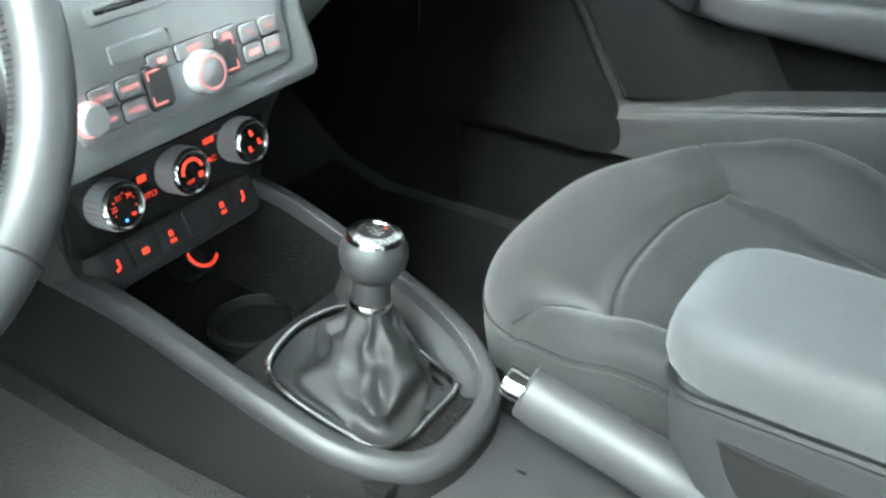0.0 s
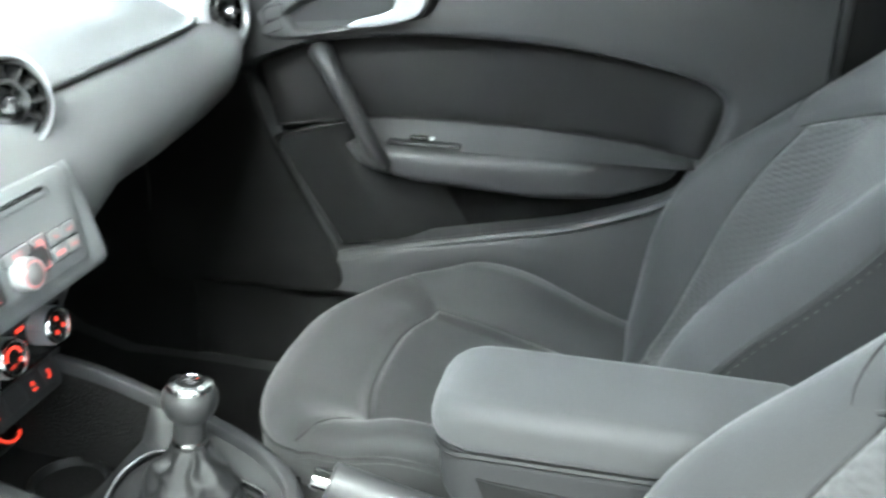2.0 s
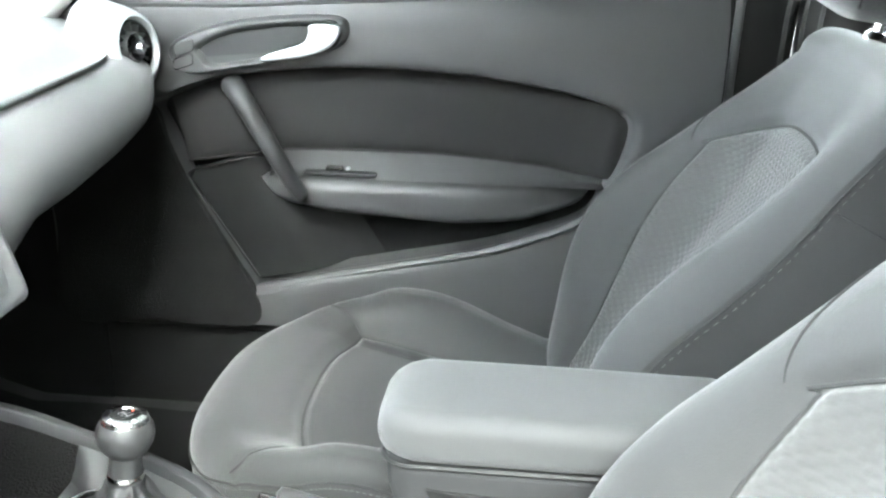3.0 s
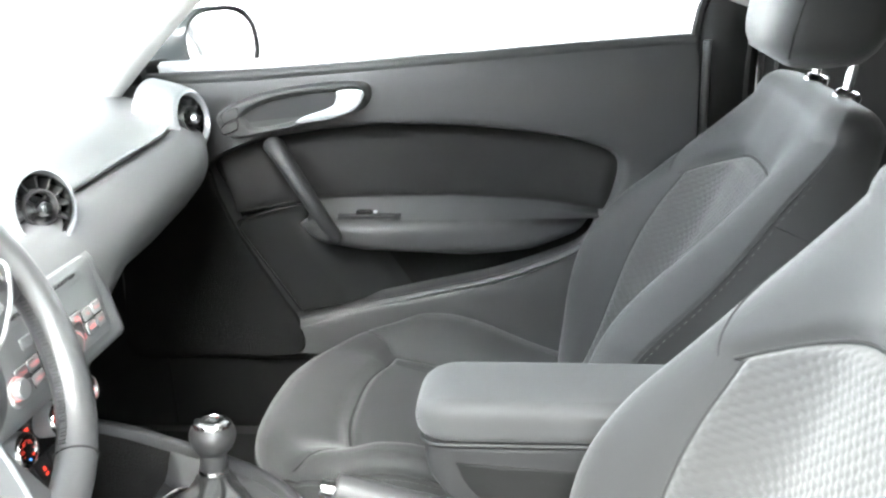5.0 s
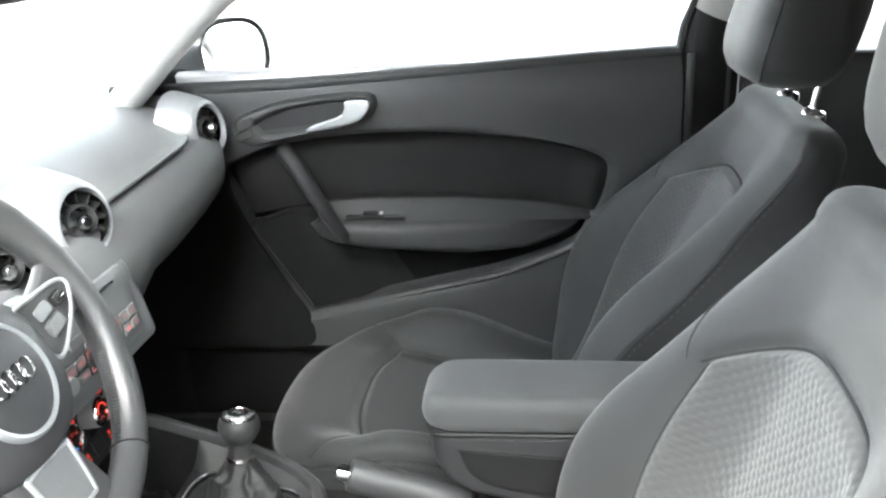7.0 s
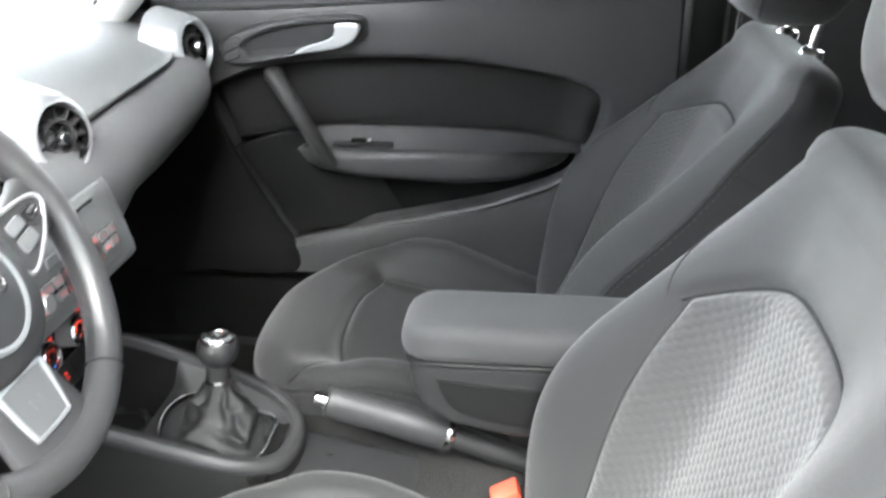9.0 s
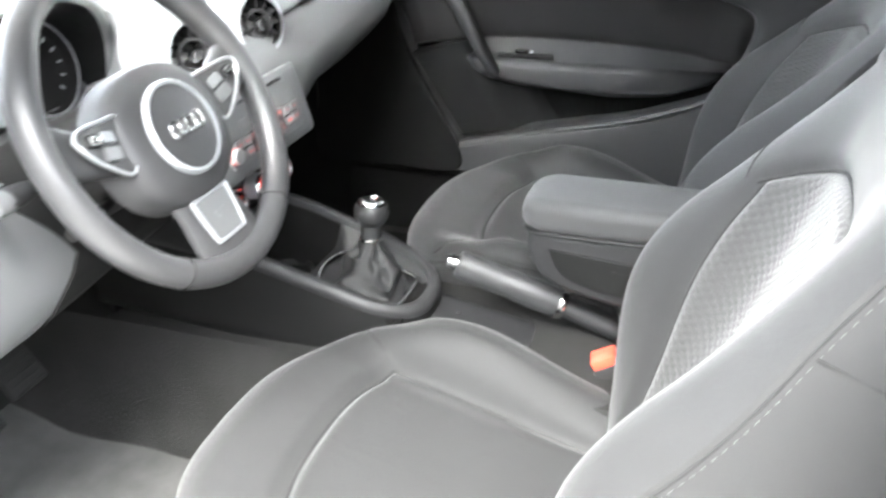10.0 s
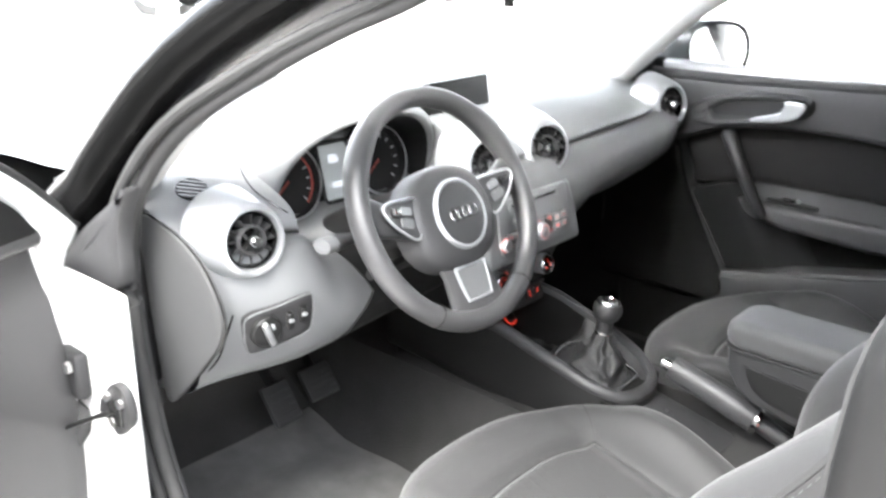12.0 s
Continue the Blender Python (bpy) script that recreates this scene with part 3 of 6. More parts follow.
        part("side_valance", loc(block((0.022, 0.40, 0.09), (sx * 0.235, -0.22, 0.35), 0.01, seg=3)), PLASTIC, s)
    edge = [q for q in CUSH[-62:] + CUSH[:63] if q[1] > -0.43]
    edge = [Vector((x * 1.003, y + 0.0008 * (y > 0), cush_top(x, y) - 0.004)) for x, y in edge]
    part("piping", low(tube(edge, 0.0014, 6)), SEAM, s, "dark piping round the cushion's edge")
    part("stitching", low(join(*[tube((edge[k] + (edge[k + 1] - edge[k]) * f + Vector((0, 0, -0.007)), edge[k] + (edge[k + 1] - edge[k]) * (f + 0.28) + Vector((0, 0, -0.007))), 0.0007, 4) for k in range(len(edge) - 1) for f in (0.05, 0.55)])), WEB, s, "fine grey stitching")
    hr = bmesh.new()
    rings = []
    for k in range(13):
        f = -1 + k / 6
        q = (1 - abs(f) ** 3.2) ** (1 / 3.2) if abs(f) < 1 else 0.02
        q = max(q, 0.25)
        w, d = 0.124 * q * (1 - 0.06 * f), 0.074 * q
        c = Vector((0, -0.670 + ahead - 0.016 * f, 1.094 + raised + 0.098 * f))
        rings.append([c + Vector((w * math.copysign(abs(math.cos(a)) ** 0.55, math.cos(a)), d * math.copysign(abs(math.sin(a)) ** 0.58, math.sin(a)), 0)) for a in (2 * math.pi * q2 / 36 for q2 in range(36))])
    bridge(hr, rings, True, (True, True))
    part("headrest", lean(hr), FABRIC, s, "grey cloth headrest on two posts", 60)
    for sx in (-1, 1):
        crease = [rings[k][3 if sx > 0 else 15] + Vector((0.0004 * sx, 0.0006, 0)) for k in range(1, 12)]
        part("headrest_seam", lean(tube(crease, 0.0011, 6)), SEAM, s)
    part("base_frame", loc(block((0.40, 0.42, 0.07), (0, -0.22, 0.335), 0.015)), DARK, s)
    part("recliner_cover", loc(block((0.03, 0.13, 0.12), (-0.245, -0.43, 0.40), 0.014, seg=3)), PLASTIC, s)
    part("recliner_cover", loc(block((0.03, 0.13, 0.12), (0.245, -0.43, 0.40), 0.014, seg=3)), PLASTIC, s)
    return s


seat((-0.322, -0.2, 0.256), "grey cloth driver seat with knitted centre panel beside the open door", 0, 0.03, -0.033, 0.0)
seat((0.378, -0.2, 0.256), "grey cloth passenger seat with knitted centre panel beside the closed door", 7, 0.018, 0.022, -0.018)


# ---- lettering ----
def text(body, size, place, material, parent, label=""):
    """Flat raised lettering; place puts (u, v, h) on its surface."""
    cu = bpy.data.curves.new("lettering", "FONT")
    cu.body, cu.size, cu.align_x, cu.align_y, cu.extrude = body, size, "CENTER", "CENTER", 0.0
    tmp = bpy.data.objects.new("tmp", cu)
    me = bpy.data.meshes.new_from_object(tmp)
    bpy.data.objects.remove(tmp)
    b = bmesh.new()
    b.from_mesh(me)
    bpy.data.meshes.remove(me)
    for v in b.verts:
        v.co = place(v.co.x, v.co.y, 0.0)
    b.normal_update()
    return part("lettering", b, material, parent, label)


def bar(u, v, w, h, place, material, parent, name="key_mark"):
    b = bmesh.new()
    b.faces.new([b.verts.new(place(u + a * w / 2, v + c * h / 2, 0.0)) for a, c in ((-1, -1), (1, -1), (1, 1), (-1, 1))])
    return part(name, b, material, parent)


# ---- dashboard ----
def dip(x):
    """1 where the instrument hood stands in the dash, 0 beside it."""
    return ease(-0.505, -0.475, x) * ease(-0.105, -0.135, x)


def dash_upper(x):
    e = abs(x) / 0.68
    drop = 0.03 * e ** 4
    cz = lerp(x, (-0.68, -0.5, -0.16, 0.16, 0.5, 0.68), (0.872, 0.868, 0.878, 0.881, 0.894, 0.900))
    pts = [(0.93, 0.93 - drop), (0.75, 0.948 - drop), (0.60, 0.955 - drop), (0.45, 0.956 - drop * 0.8), (0.34, 0.948 - drop * 0.6), (0.27, 0.925 - drop * 0.3), (0.228, 0.900), (0.212, cz + 0.003), (0.224, cz - 0.008)]
    back = 0.06 * ease(0.45, 0.68, abs(x))
    k = dip(x)
    return [(y + back * (y < 0.5) + 0.03 * k * (y < 0.4), z - k * ease(0.40, 0.32, y) * (z - 0.828)) for y, z in pts]


def dash_lower(x):
    cz = lerp(x, (-0.68, -0.5, -0.16, 0.16, 0.5, 0.68), (0.872, 0.868, 0.878, 0.881, 0.894, 0.900))
    cz = cz - dip(x) * (cz - 0.828)
    bz = lerp(x, (-0.68, -0.56, -0.45, -0.16, 0.16, 0.224, 0.32, 0.44, 0.62, 0.68), (0.655, 0.665, 0.675, 0.70, 0.72, 0.752, 0.757, 0.772, 0.812, 0.825))
    h = cz - bz
    back = 0.05 * ease(0.5, 0.68, abs(x))
    under = lerp(x, (-0.68, -0.4, -0.1, 0.3), (0.56, 0.56, 0.58, 0.60))
    pts = [(0.222, cz - 0.006), (0.206, cz - 0.009), (0.190, cz - 0.02), (0.172, cz - 0.35 * h), (0.168, cz - 0.62 * h), (0.180, cz - 0.86 * h), (0.210, bz), (0.27, bz - 0.015), (0.42, min(bz - 0.04, under + 0.08)), (0.70, under)]
    return [(y + back * (y < 0.5), z) for y, z in pts]


dash = thing("dashboard", (0, 0.4, 0.6), "grey soft-touch dashboard with four round silver-ringed vents", "dashboard", kind="")
XS = [-0.68 + 1.36 * k / 68 for k in range(69)]
bm = bmesh.new()
bridge(bm, [curve([(x, y, z) for y, z in dash_upper(x)], 44) for x in XS], False)
part("upper_pad", bm, DASH, dash, "soft grained dashboard top, windscreen light in its pale colour", 50)
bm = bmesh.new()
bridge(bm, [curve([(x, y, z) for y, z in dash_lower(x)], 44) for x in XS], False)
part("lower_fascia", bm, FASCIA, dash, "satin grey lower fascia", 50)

# end panel facing the open door
loop = [(q.x, q.y) for q in curve([(0.337, 0.902, 0), (0.271, 0.898, 0), (0.213, 0.875, 0), (0.175, 0.837, 0), (0.158, 0.797, 0), (0.168, 0.762, 0), (0.193, 0.732, 0), (0.262, 0.660, 0), (0.307, 0.628, 0), (0.322, 0.696, 0), (0.337, 0.83, 0)], 88, True)]
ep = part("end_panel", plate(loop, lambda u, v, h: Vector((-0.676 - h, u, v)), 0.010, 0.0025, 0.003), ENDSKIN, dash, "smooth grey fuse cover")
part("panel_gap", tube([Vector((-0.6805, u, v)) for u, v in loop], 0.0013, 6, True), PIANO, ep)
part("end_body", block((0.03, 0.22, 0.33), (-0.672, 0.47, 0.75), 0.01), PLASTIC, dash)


def vent(x, y, z, r, yaw, turn):
    """A round vent: a flared silver ring, and a barrel in it turned by turn degrees."""
    m = pose(x, y, z, 82, 0, yaw)
    q = pose(x, y, z, 84, 0, turn)
    bm = bmesh.new()
    rows = ((1.75, -0.050, 0.36), (1.62, -0.030, 0.26), (1.48, -0.012, 0.15), (1.34, 0.002, 0.05), (1.24, 0.007, 0.0), (1.14, 0.007, 0.0), (1.07, 0.001, 0.0), (1.03, -0.012, 0.0))
    bridge(bm, [[m @ Vector((r * (k * math.cos(a) - off), r * (k * math.sin(a) + off * 0.7), h)) for a in (2 * math.pi * i / 56 for i in range(56))] for k, h, off in rows])
    ring = part("vent_ring", bm, SILVER, dash, "satin silver flared vent ring", 60)
    part("vent_barrel", lathe(((r * 1.04, -0.016), (r * 1.02, -0.002), (r * 0.97, 0.001), (r * 0.93, -0.004), (r * 0.88, -0.03), (0.0, -0.032)), 40, q), PIANO, ring)
    part("inner_ring", lathe(((r * 0.58, -0.02), (r * 0.58, -0.001), (r * 0.52, 0.002), (r * 0.46, -0.001), (r * 0.46, -0.02)), 32, q), HUBSKIN, ring)
    for k in range(12):
        b_ = block((r * 0.42, 0.0030, 0.018), (0, 0, 0), 0.0008, seg=1)
        b_.transform(q @ Matrix.Rotation(2 * math.pi * k / 12, 4, "Z") @ pose(r * 0.74, 0, -0.012, 20))
        part("vane", b_, PLASTIC, ring)
    part("vent_knob", lathe(((0.0, 0.016), (r * 0.16, 0.0155), (r * 0.25, 0.011), (r * 0.265, 0.004), (r * 0.17, -0.004), (r * 0.17, -0.02)), 24, q), CHROME, ring, "bright chrome vent knob")
    for k in range(4):
        b_ = block((r * 0.3, 0.004, 0.004), (0, 0, 0), 0.001, seg=1)
        b_.transform(q @ Matrix.Rotation(math.pi / 4 + math.pi / 2 * k, 4, "Z") @ pose(r * 0.34, 0, -0.008))
        part("vane", b_, DARK, ring)


vent(-0.594, 0.205, 0.875, 0.038, -6, -10)
vent(-0.087, 0.200, 0.888, 0.038, -14, -32)
vent(0.087, 0.200, 0.888, 0.038, -14, -34)
vent(0.590, 0.215, 0.897, 0.038, -12, -14)

part("end_gap", tube(curve([(-0.632, 0.2085, 0.775), (-0.645, 0.2115, 0.743), (-0.657, 0.2175, 0.712), (-0.676, 0.232, 0.688)], 24), 0.0014, 6), PIANO, dash)

# speaker grille at the screen corner: an oval well with slats across it
GR = Matrix.Translation((-0.619, 0.303, 0.9335)) @ Vector((0.02, -0.25, 1)).to_track_quat("Z", "Y").to_matrix().to_4x4() @ pose(0, 0, 0, 0, 0, -42)
grille = part("speaker_grille", lathe(((1.0, 0.0), (0.96, 0.0012), (0.90, 0.0004), (0.0, 0.0002)), 40, GR @ Matrix.Diagonal((0.023, 0.034, 1, 1))), PIANO, dash, "small oval speaker grille")
for k in range(5):
    v = -0.022 + 0.011 * k
    part("slat", block((2 * 0.021 * math.sqrt(1 - (v / 0.033) ** 2), 0.0048, 0.002), (0, 0, 0), 0.0008, GR @ pose(0, v, 0.0012), 1), FASCIA, grille)

# instrument hood
def hood_ring(y, wide, high=0.0, lift=0.0):
    """An arch of the hood at depth y; wide and high grow it sideways and upwards."""
    out = []
    for k in range(49):
        a = radians(-25 + 230 * k / 48)
        c, q = math.cos(a), math.sin(a)
        out.append(Vector((-0.297 + (0.174 + wide) * math.copysign(abs(c) ** 0.8, c), y + 0.02 * c * c - 0.03 * (q - 1), 0.868 + lift + (0.128 + high) * math.copysign(abs(q) ** 0.92, q))))
    return out


bm = bmesh.new()
bridge(bm, [hood_ring(0.60, 0.075, 0.018, -0.065), hood_ring(0.50, 0.075, 0.020, -0.035), hood_ring(0.40, 0.072, 0.018, -0.012), hood_ring(0.33, 0.064, 0.014), hood_ring(0.295, 0.050, 0.011), hood_ring(0.274, 0.028, 0.008), hood_ring(0.263, 0.010, 0.004), hood_ring(0.260, 0.002, 0.0), hood_ring(0.264, -0.005, -0.005)], False)
part("hood_groove", tube(curve([(-0.4945, 0.352, 0.9625), (-0.5095, 0.342, 0.9475), (-0.5245, 0.312, 0.9325), (-0.5325, 0.277, 0.9185), (-0.5255, 0.248, 0.9045), (-0.510, 0.231, 0.890)], 30), 0.0012, 6), PIANO, dash)
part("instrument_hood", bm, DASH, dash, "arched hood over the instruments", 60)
bm = bmesh.new()
bridge(bm, [hood_ring(0.2635, -0.0048, -0.0048), hood_ring(0.29, -0.010, -0.012), hood_ring(0.42, -0.014, -0.022)], False)
part("hood_liner", bm, DARK, dash, "dark lining inside the instrument hood", 60)
CM = pose(-0.302, 0.385, 0.885, 90 - 14)
cl = part("instrument_panel", plate(rounded(0.34, 0.19, 0.085, 10), lambda u, v, h: CM @ Vector((u, v, h)), 0.012, 0.003), PIANO, dash, "black instrument panel with two round gauges")
GM = pose(-0.302, 0.372, 0.885, 90 - 14)
for gx in (-0.102, 0.102):
    m = GM @ pose(gx, 0, 0.006)
    g = part("gauge", lathe(((0.062, 0), (0.062, 0.014), (0.058, 0.016), (0.056, 0.012), (0.055, 0.002), (0, 0.001)), 40, m), INSERT, cl)
    part("gauge_rim", lathe(((0.0625, 0.012), (0.062, 0.0165), (0.0595, 0.0175), (0.058, 0.0145)), 40, m), SILVER, g, "thin silver gauge rim")
    for k in range(13):
        a = radians(225 - 22.5 * k)
        b = block((0.008, 0.0022, 0.001), (0, 0, 0), 0)
        b.transform(m @ Matrix.Rotation(a, 4, "Z") @ pose(0.045, 0, 0.003))
        part("scale_mark", b, LCD, g)
    b = block((0.045, 0.0025, 0.002), (0, 0, 0), 0)
    b.transform(m @ Matrix.Rotation(radians(215), 4, "Z") @ pose(0.02, 0, 0.006))
    part("needle", b, GAUGERED, g)
    if gx < 0:
        arc = [m @ Vector((0.050 * math.cos(radians(a)), 0.050 * math.sin(radians(a)), 0.006)) for a in range(-50, 65, 6)]
        part("red_scale", tube(arc, 0.0018, 6), GAUGERED, g, "red warning arc")
lcd = part("info_display", plate(rounded(0.060, 0.092, 0.006), lambda u, v, h: GM @ Vector((u, v, 0.012 + h)), 0.004, 0.001), LCD, cl, "grey information display with pale symbols")
for u_, v_, w_, h_ in ((-0.004, 0.022, 0.020, 0.014), (0.0, -0.022, 0.030, 0.010)):
    bar(u_, v_, w_, h_, lambda p, q, r_: GM @ Vector((p, q, 0.0164)), SCREEN, lcd, "display_mark")
part("display_frame", tube([GM @ Vector((u, v, 0.015)) for u, v in rounded(0.068, 0.100, 0.008)], 0.003, 6, True), DARK, lcd)
part("lower_rim", tube(curve([GM @ Vector(q) for q in ((-0.17, -0.045, 0.02), (-0.10, -0.075, 0.024), (0, -0.07, 0.024), (0.10, -0.075, 0.024), (0.17, -0.045, 0.02))], 24), 0.004, 8), SILVER, cl, "thin silver trim line")

# raised screen on the dash top
scr = part("centre_screen", block((0.205, 0.016, 0.085), (0.003, 0.365, 0.963), 0.004, pose(0, 0, 0, -8)), DARK, dash, "raised black display")
part("screen_face", block((0.185, 0.002, 0.070), (0.003, 0.3558, 0.964), 0.0008, pose(0, 0, 0, -8)), DARK, scr)

# centre stack
def stack_half(z):
    return lerp(z, (0.60, 0.66, 0.72, 0.78, 0.84, 0.88), (0.112, 0.130, 0.152, 0.144, 0.126, 0.120))


def stack_y(z):
    return lerp(z, (0.60, 0.66, 0.69, 0.712, 0.73, 0.80, 0.822, 0.836, 0.88), (0.205, 0.200, 0.190, 0.150, 0.152, 0.165, 0.1685, 0.184, 0.22))


def stack_pt(u, v):
    z = 0.60 + 0.275 * v
    w = stack_half(z)
    s = 2 * u - 1
    f = max(0, (abs(s) - 0.9) / 0.1)
    return Vector((s * w, stack_y(z) + 0.03 * f ** 2, z))


CUT = 0.40  # share of the housing's height that is dark
bm = sheet(40, 26, lambda u, v: stack_pt(u, CUT + (1 - CUT) * v))
w0 = bmesh.new()
for sx in (-1, 1):
    vs = []
    for k in range(27):
        z = 0.60 + 0.275 * (CUT + (1 - CUT) * k / 26)
        vs.append([Vector((sx * stack_half(z), stack_y(z) + 0.03, z)), Vector((sx * (stack_half(z) - 0.004), stack_y(z) + 0.12, z)), Vector((sx * (stack_half(z) - 0.008), 0.45, z))])
    bridge(w0, vs, False)
part("stack_housing", join(bm, w0), STACK, dash, "grey centre stack housing", 50)
bm = sheet(40, 18, lambda u, v: stack_pt(u, CUT * v))
w0 = bmesh.new()
for sx in (-1, 1):
    vs = []
    for k in range(19):
        z = 0.60 + 0.275 * CUT * k / 18
        vs.append([Vector((sx * stack_half(z), stack_y(z) + 0.03, z)), Vector((sx * (stack_half(z) - 0.004), stack_y(z) + 0.12, z)), Vector((sx * (stack_half(z) - 0.008), 0.45, z))])
    bridge(w0, vs, False)
lows = part("stack_base", join(bm, w0), PLASTIC, dash, "dark lower half of the centre stack", 50)
for k in range(3):
    zz = 0.690 + 0.006 * k
    part("grille_slit", tube([Vector((x, stack_y(zz) - 0.001, zz)) for x in (-0.082, -0.04, 0.0, 0.04, 0.082)], 0.0016, 6), PIANO, lows)


def on_stack(z0):
    """Places u, v, h on the radio face round height z0: u to the right, v up, h towards the cabin."""
    sl = (stack_y(z0 + 0.03) - stack_y(z0 - 0.03)) / 0.06
    t = Vector((0, sl, 1)).normalized()
    n = Vector((0, -t.z, t.y))
    c = Vector((0, stack_y(z0), z0))
    return lambda u, v, h: c + Vector((u, 0, 0)) + v * t + h * n


RAD = on_stack(0.778)
radio = part("radio", plate(rounded(0.212, 0.098, 0.012), lambda u, v, h: RAD(u, v, h - 0.004), 0.008, 0.003), STACK, dash, "silver-grey radio unit with keys and slots")


def key(u, v, w, h, mat_=STACK, up=0.004, parent=None, name="key"):
    part("key_gap", plate(rounded(w + 0.0016, h + 0.0016, min(w, h) * 0.22, 3, (u, v)), lambda a, b, c: RAD(a, b, c + up - 0.001), 0.0015, 0.0003), PIANO, parent or radio)
    return part(name, plate(rounded(w, h, min(w, h) * 0.2, 3, (u, v)), lambda a, b, c: RAD(a, b, c + up), 0.0025, 0.001), mat_, parent or radio)


def slot(u, v, w, h):
    part("slot", plate(rounded(w, h, h * 0.4, 3, (u, v)), lambda a, b, c: RAD(a, b, c + 0.0042), 0.0006, 0.0002), PIANO, radio)


slot(0.0, 0.036, 0.135, 0.005)
part("slot_lip", plate(rounded(0.150, 0.013, 0.004, 3, (0, 0.034)), lambda a, b, c: RAD(a, b, c + 0.003), 0.0018, 0.0006), STACK, radio)
slot(-0.032, 0.010, 0.038, 0.004)
key(-0.040, 0.006, 0.052, 0.013, up=0.003)
for u, w in ((-0.026, 0.024), (0.006, 0.036), (0.038, 0.022)):
    key(u, -0.008, w, 0.012)
for u in (-0.083, -0.060):
    for v in (-0.018, -0.034):
        key(u + 0.002, v, 0.021, 0.014)
for u in (0.062, 0.084):
    for v in (-0.012, -0.028):
        key(u, v, 0.020, 0.014)
key(-0.034, -0.025, 0.022, 0.032, HUBSKIN)
key(0.034, -0.022, 0.022, 0.030, HUBSKIN)
M_RAD = Matrix.Translation(RAD(0.006, -0.026, 0.0)) @ Vector((0, -1, 0.12)).to_track_quat("Z", "Y").to_matrix().to_4x4()
rk = part("radio_knob", lathe(((0.0160, 0.0), (0.0160, 0.015), (0.0150, 0.018), (0.0125, 0.0185), (0.0115, 0.0175)), 40, M_RAD), SILVER, radio, "large satin silver rotary knob")
part("knob_cap", lathe(((0.0116, 0.017), (0.0108, 0.0195), (0.006, 0.0212), (0, 0.0216)), 32, M_RAD), STACK, rk)
part("knob_glow", tube([M_RAD @ Vector((0.0122 * math.cos(radians(a)), 0.0122 * math.sin(radians(a)), 0.0184)) for a in range(0, 360, 15)], 0.0006, 6, True), PALEGLOW, rk)
M_VOL = Matrix.Translation(RAD(-0.096, -0.028, 0.0)) @ Vector((0, -1, 0.12)).to_track_quat("Z", "Y").to_matrix().to_4x4()
vk = part("volume_knob", lathe(((0.011, 0.0), (0.011, 0.012), (0.010, 0.014), (0, 0.0145)), 32, M_VOL), SILVER, radio, "small satin silver volume knob")
part("knob_glow", tube([M_VOL @ Vector((0.0115 * math.cos(radians(a)), 0.0115 * math.sin(radians(a)), 0.006)) for a in range(0, 360, 15)], 0.0012, 6, True), PALEGLOW, vk)


for word, u, v in (("TONE", -0.081, -0.018), ("RADIO", -0.058, -0.018), ("CAR", -0.081, -0.034), ("MEDIA", -0.058, -0.034), ("TEL", 0.062, -0.012), ("NAV", 0.084, -0.012), ("INFO", 0.084, -0.028), ("NAME", 0.062, -0.028)):
    if word == "NAME":
        bar(u, v, 0.012, 0.004, lambda a, b, c: RAD(a, b, 0.0069), PALEGLOW, radio)
    else:
        text(word, 0.0052, lambda a, b, c, u=u, v=v: RAD(a + u, b + v, 0.0069), PALEGLOW, radio)
text("BACK", 0.006, lambda a, b, c: RAD(a + 0.006, b - 0.008, 0.0069), PALEGLOW, radio)
for u, w in ((-0.026, 0.008), (0.038, 0.008)):
    bar(u, -0.008, w, 0.004, lambda a, b, c: RAD(a, b, 0.0069), PALEGLOW, radio)
for u0, sg in ((-0.042, 1), (0.042, -1)):
    for v0 in (-0.013, -0.037) if sg > 0 else (-0.010, -0.034):
        up = 1 if v0 > -0.02 else -1
        bar(u0 + sg * 0.005, v0, 0.012, 0.0012, lambda a, b, c: RAD(a, b, 0.0069), PALEGLOW, radio)
        bar(u0 - sg * 0.0005, v0 - up * 0.003, 0.0012, 0.006, lambda a, b, c: RAD(a, b, 0.0069), PALEGLOW, radio)

# climate panel
CLZ = 0.656
def CLI(u, v, h):
    return Vector((u, 0.198 - h, CLZ + v))


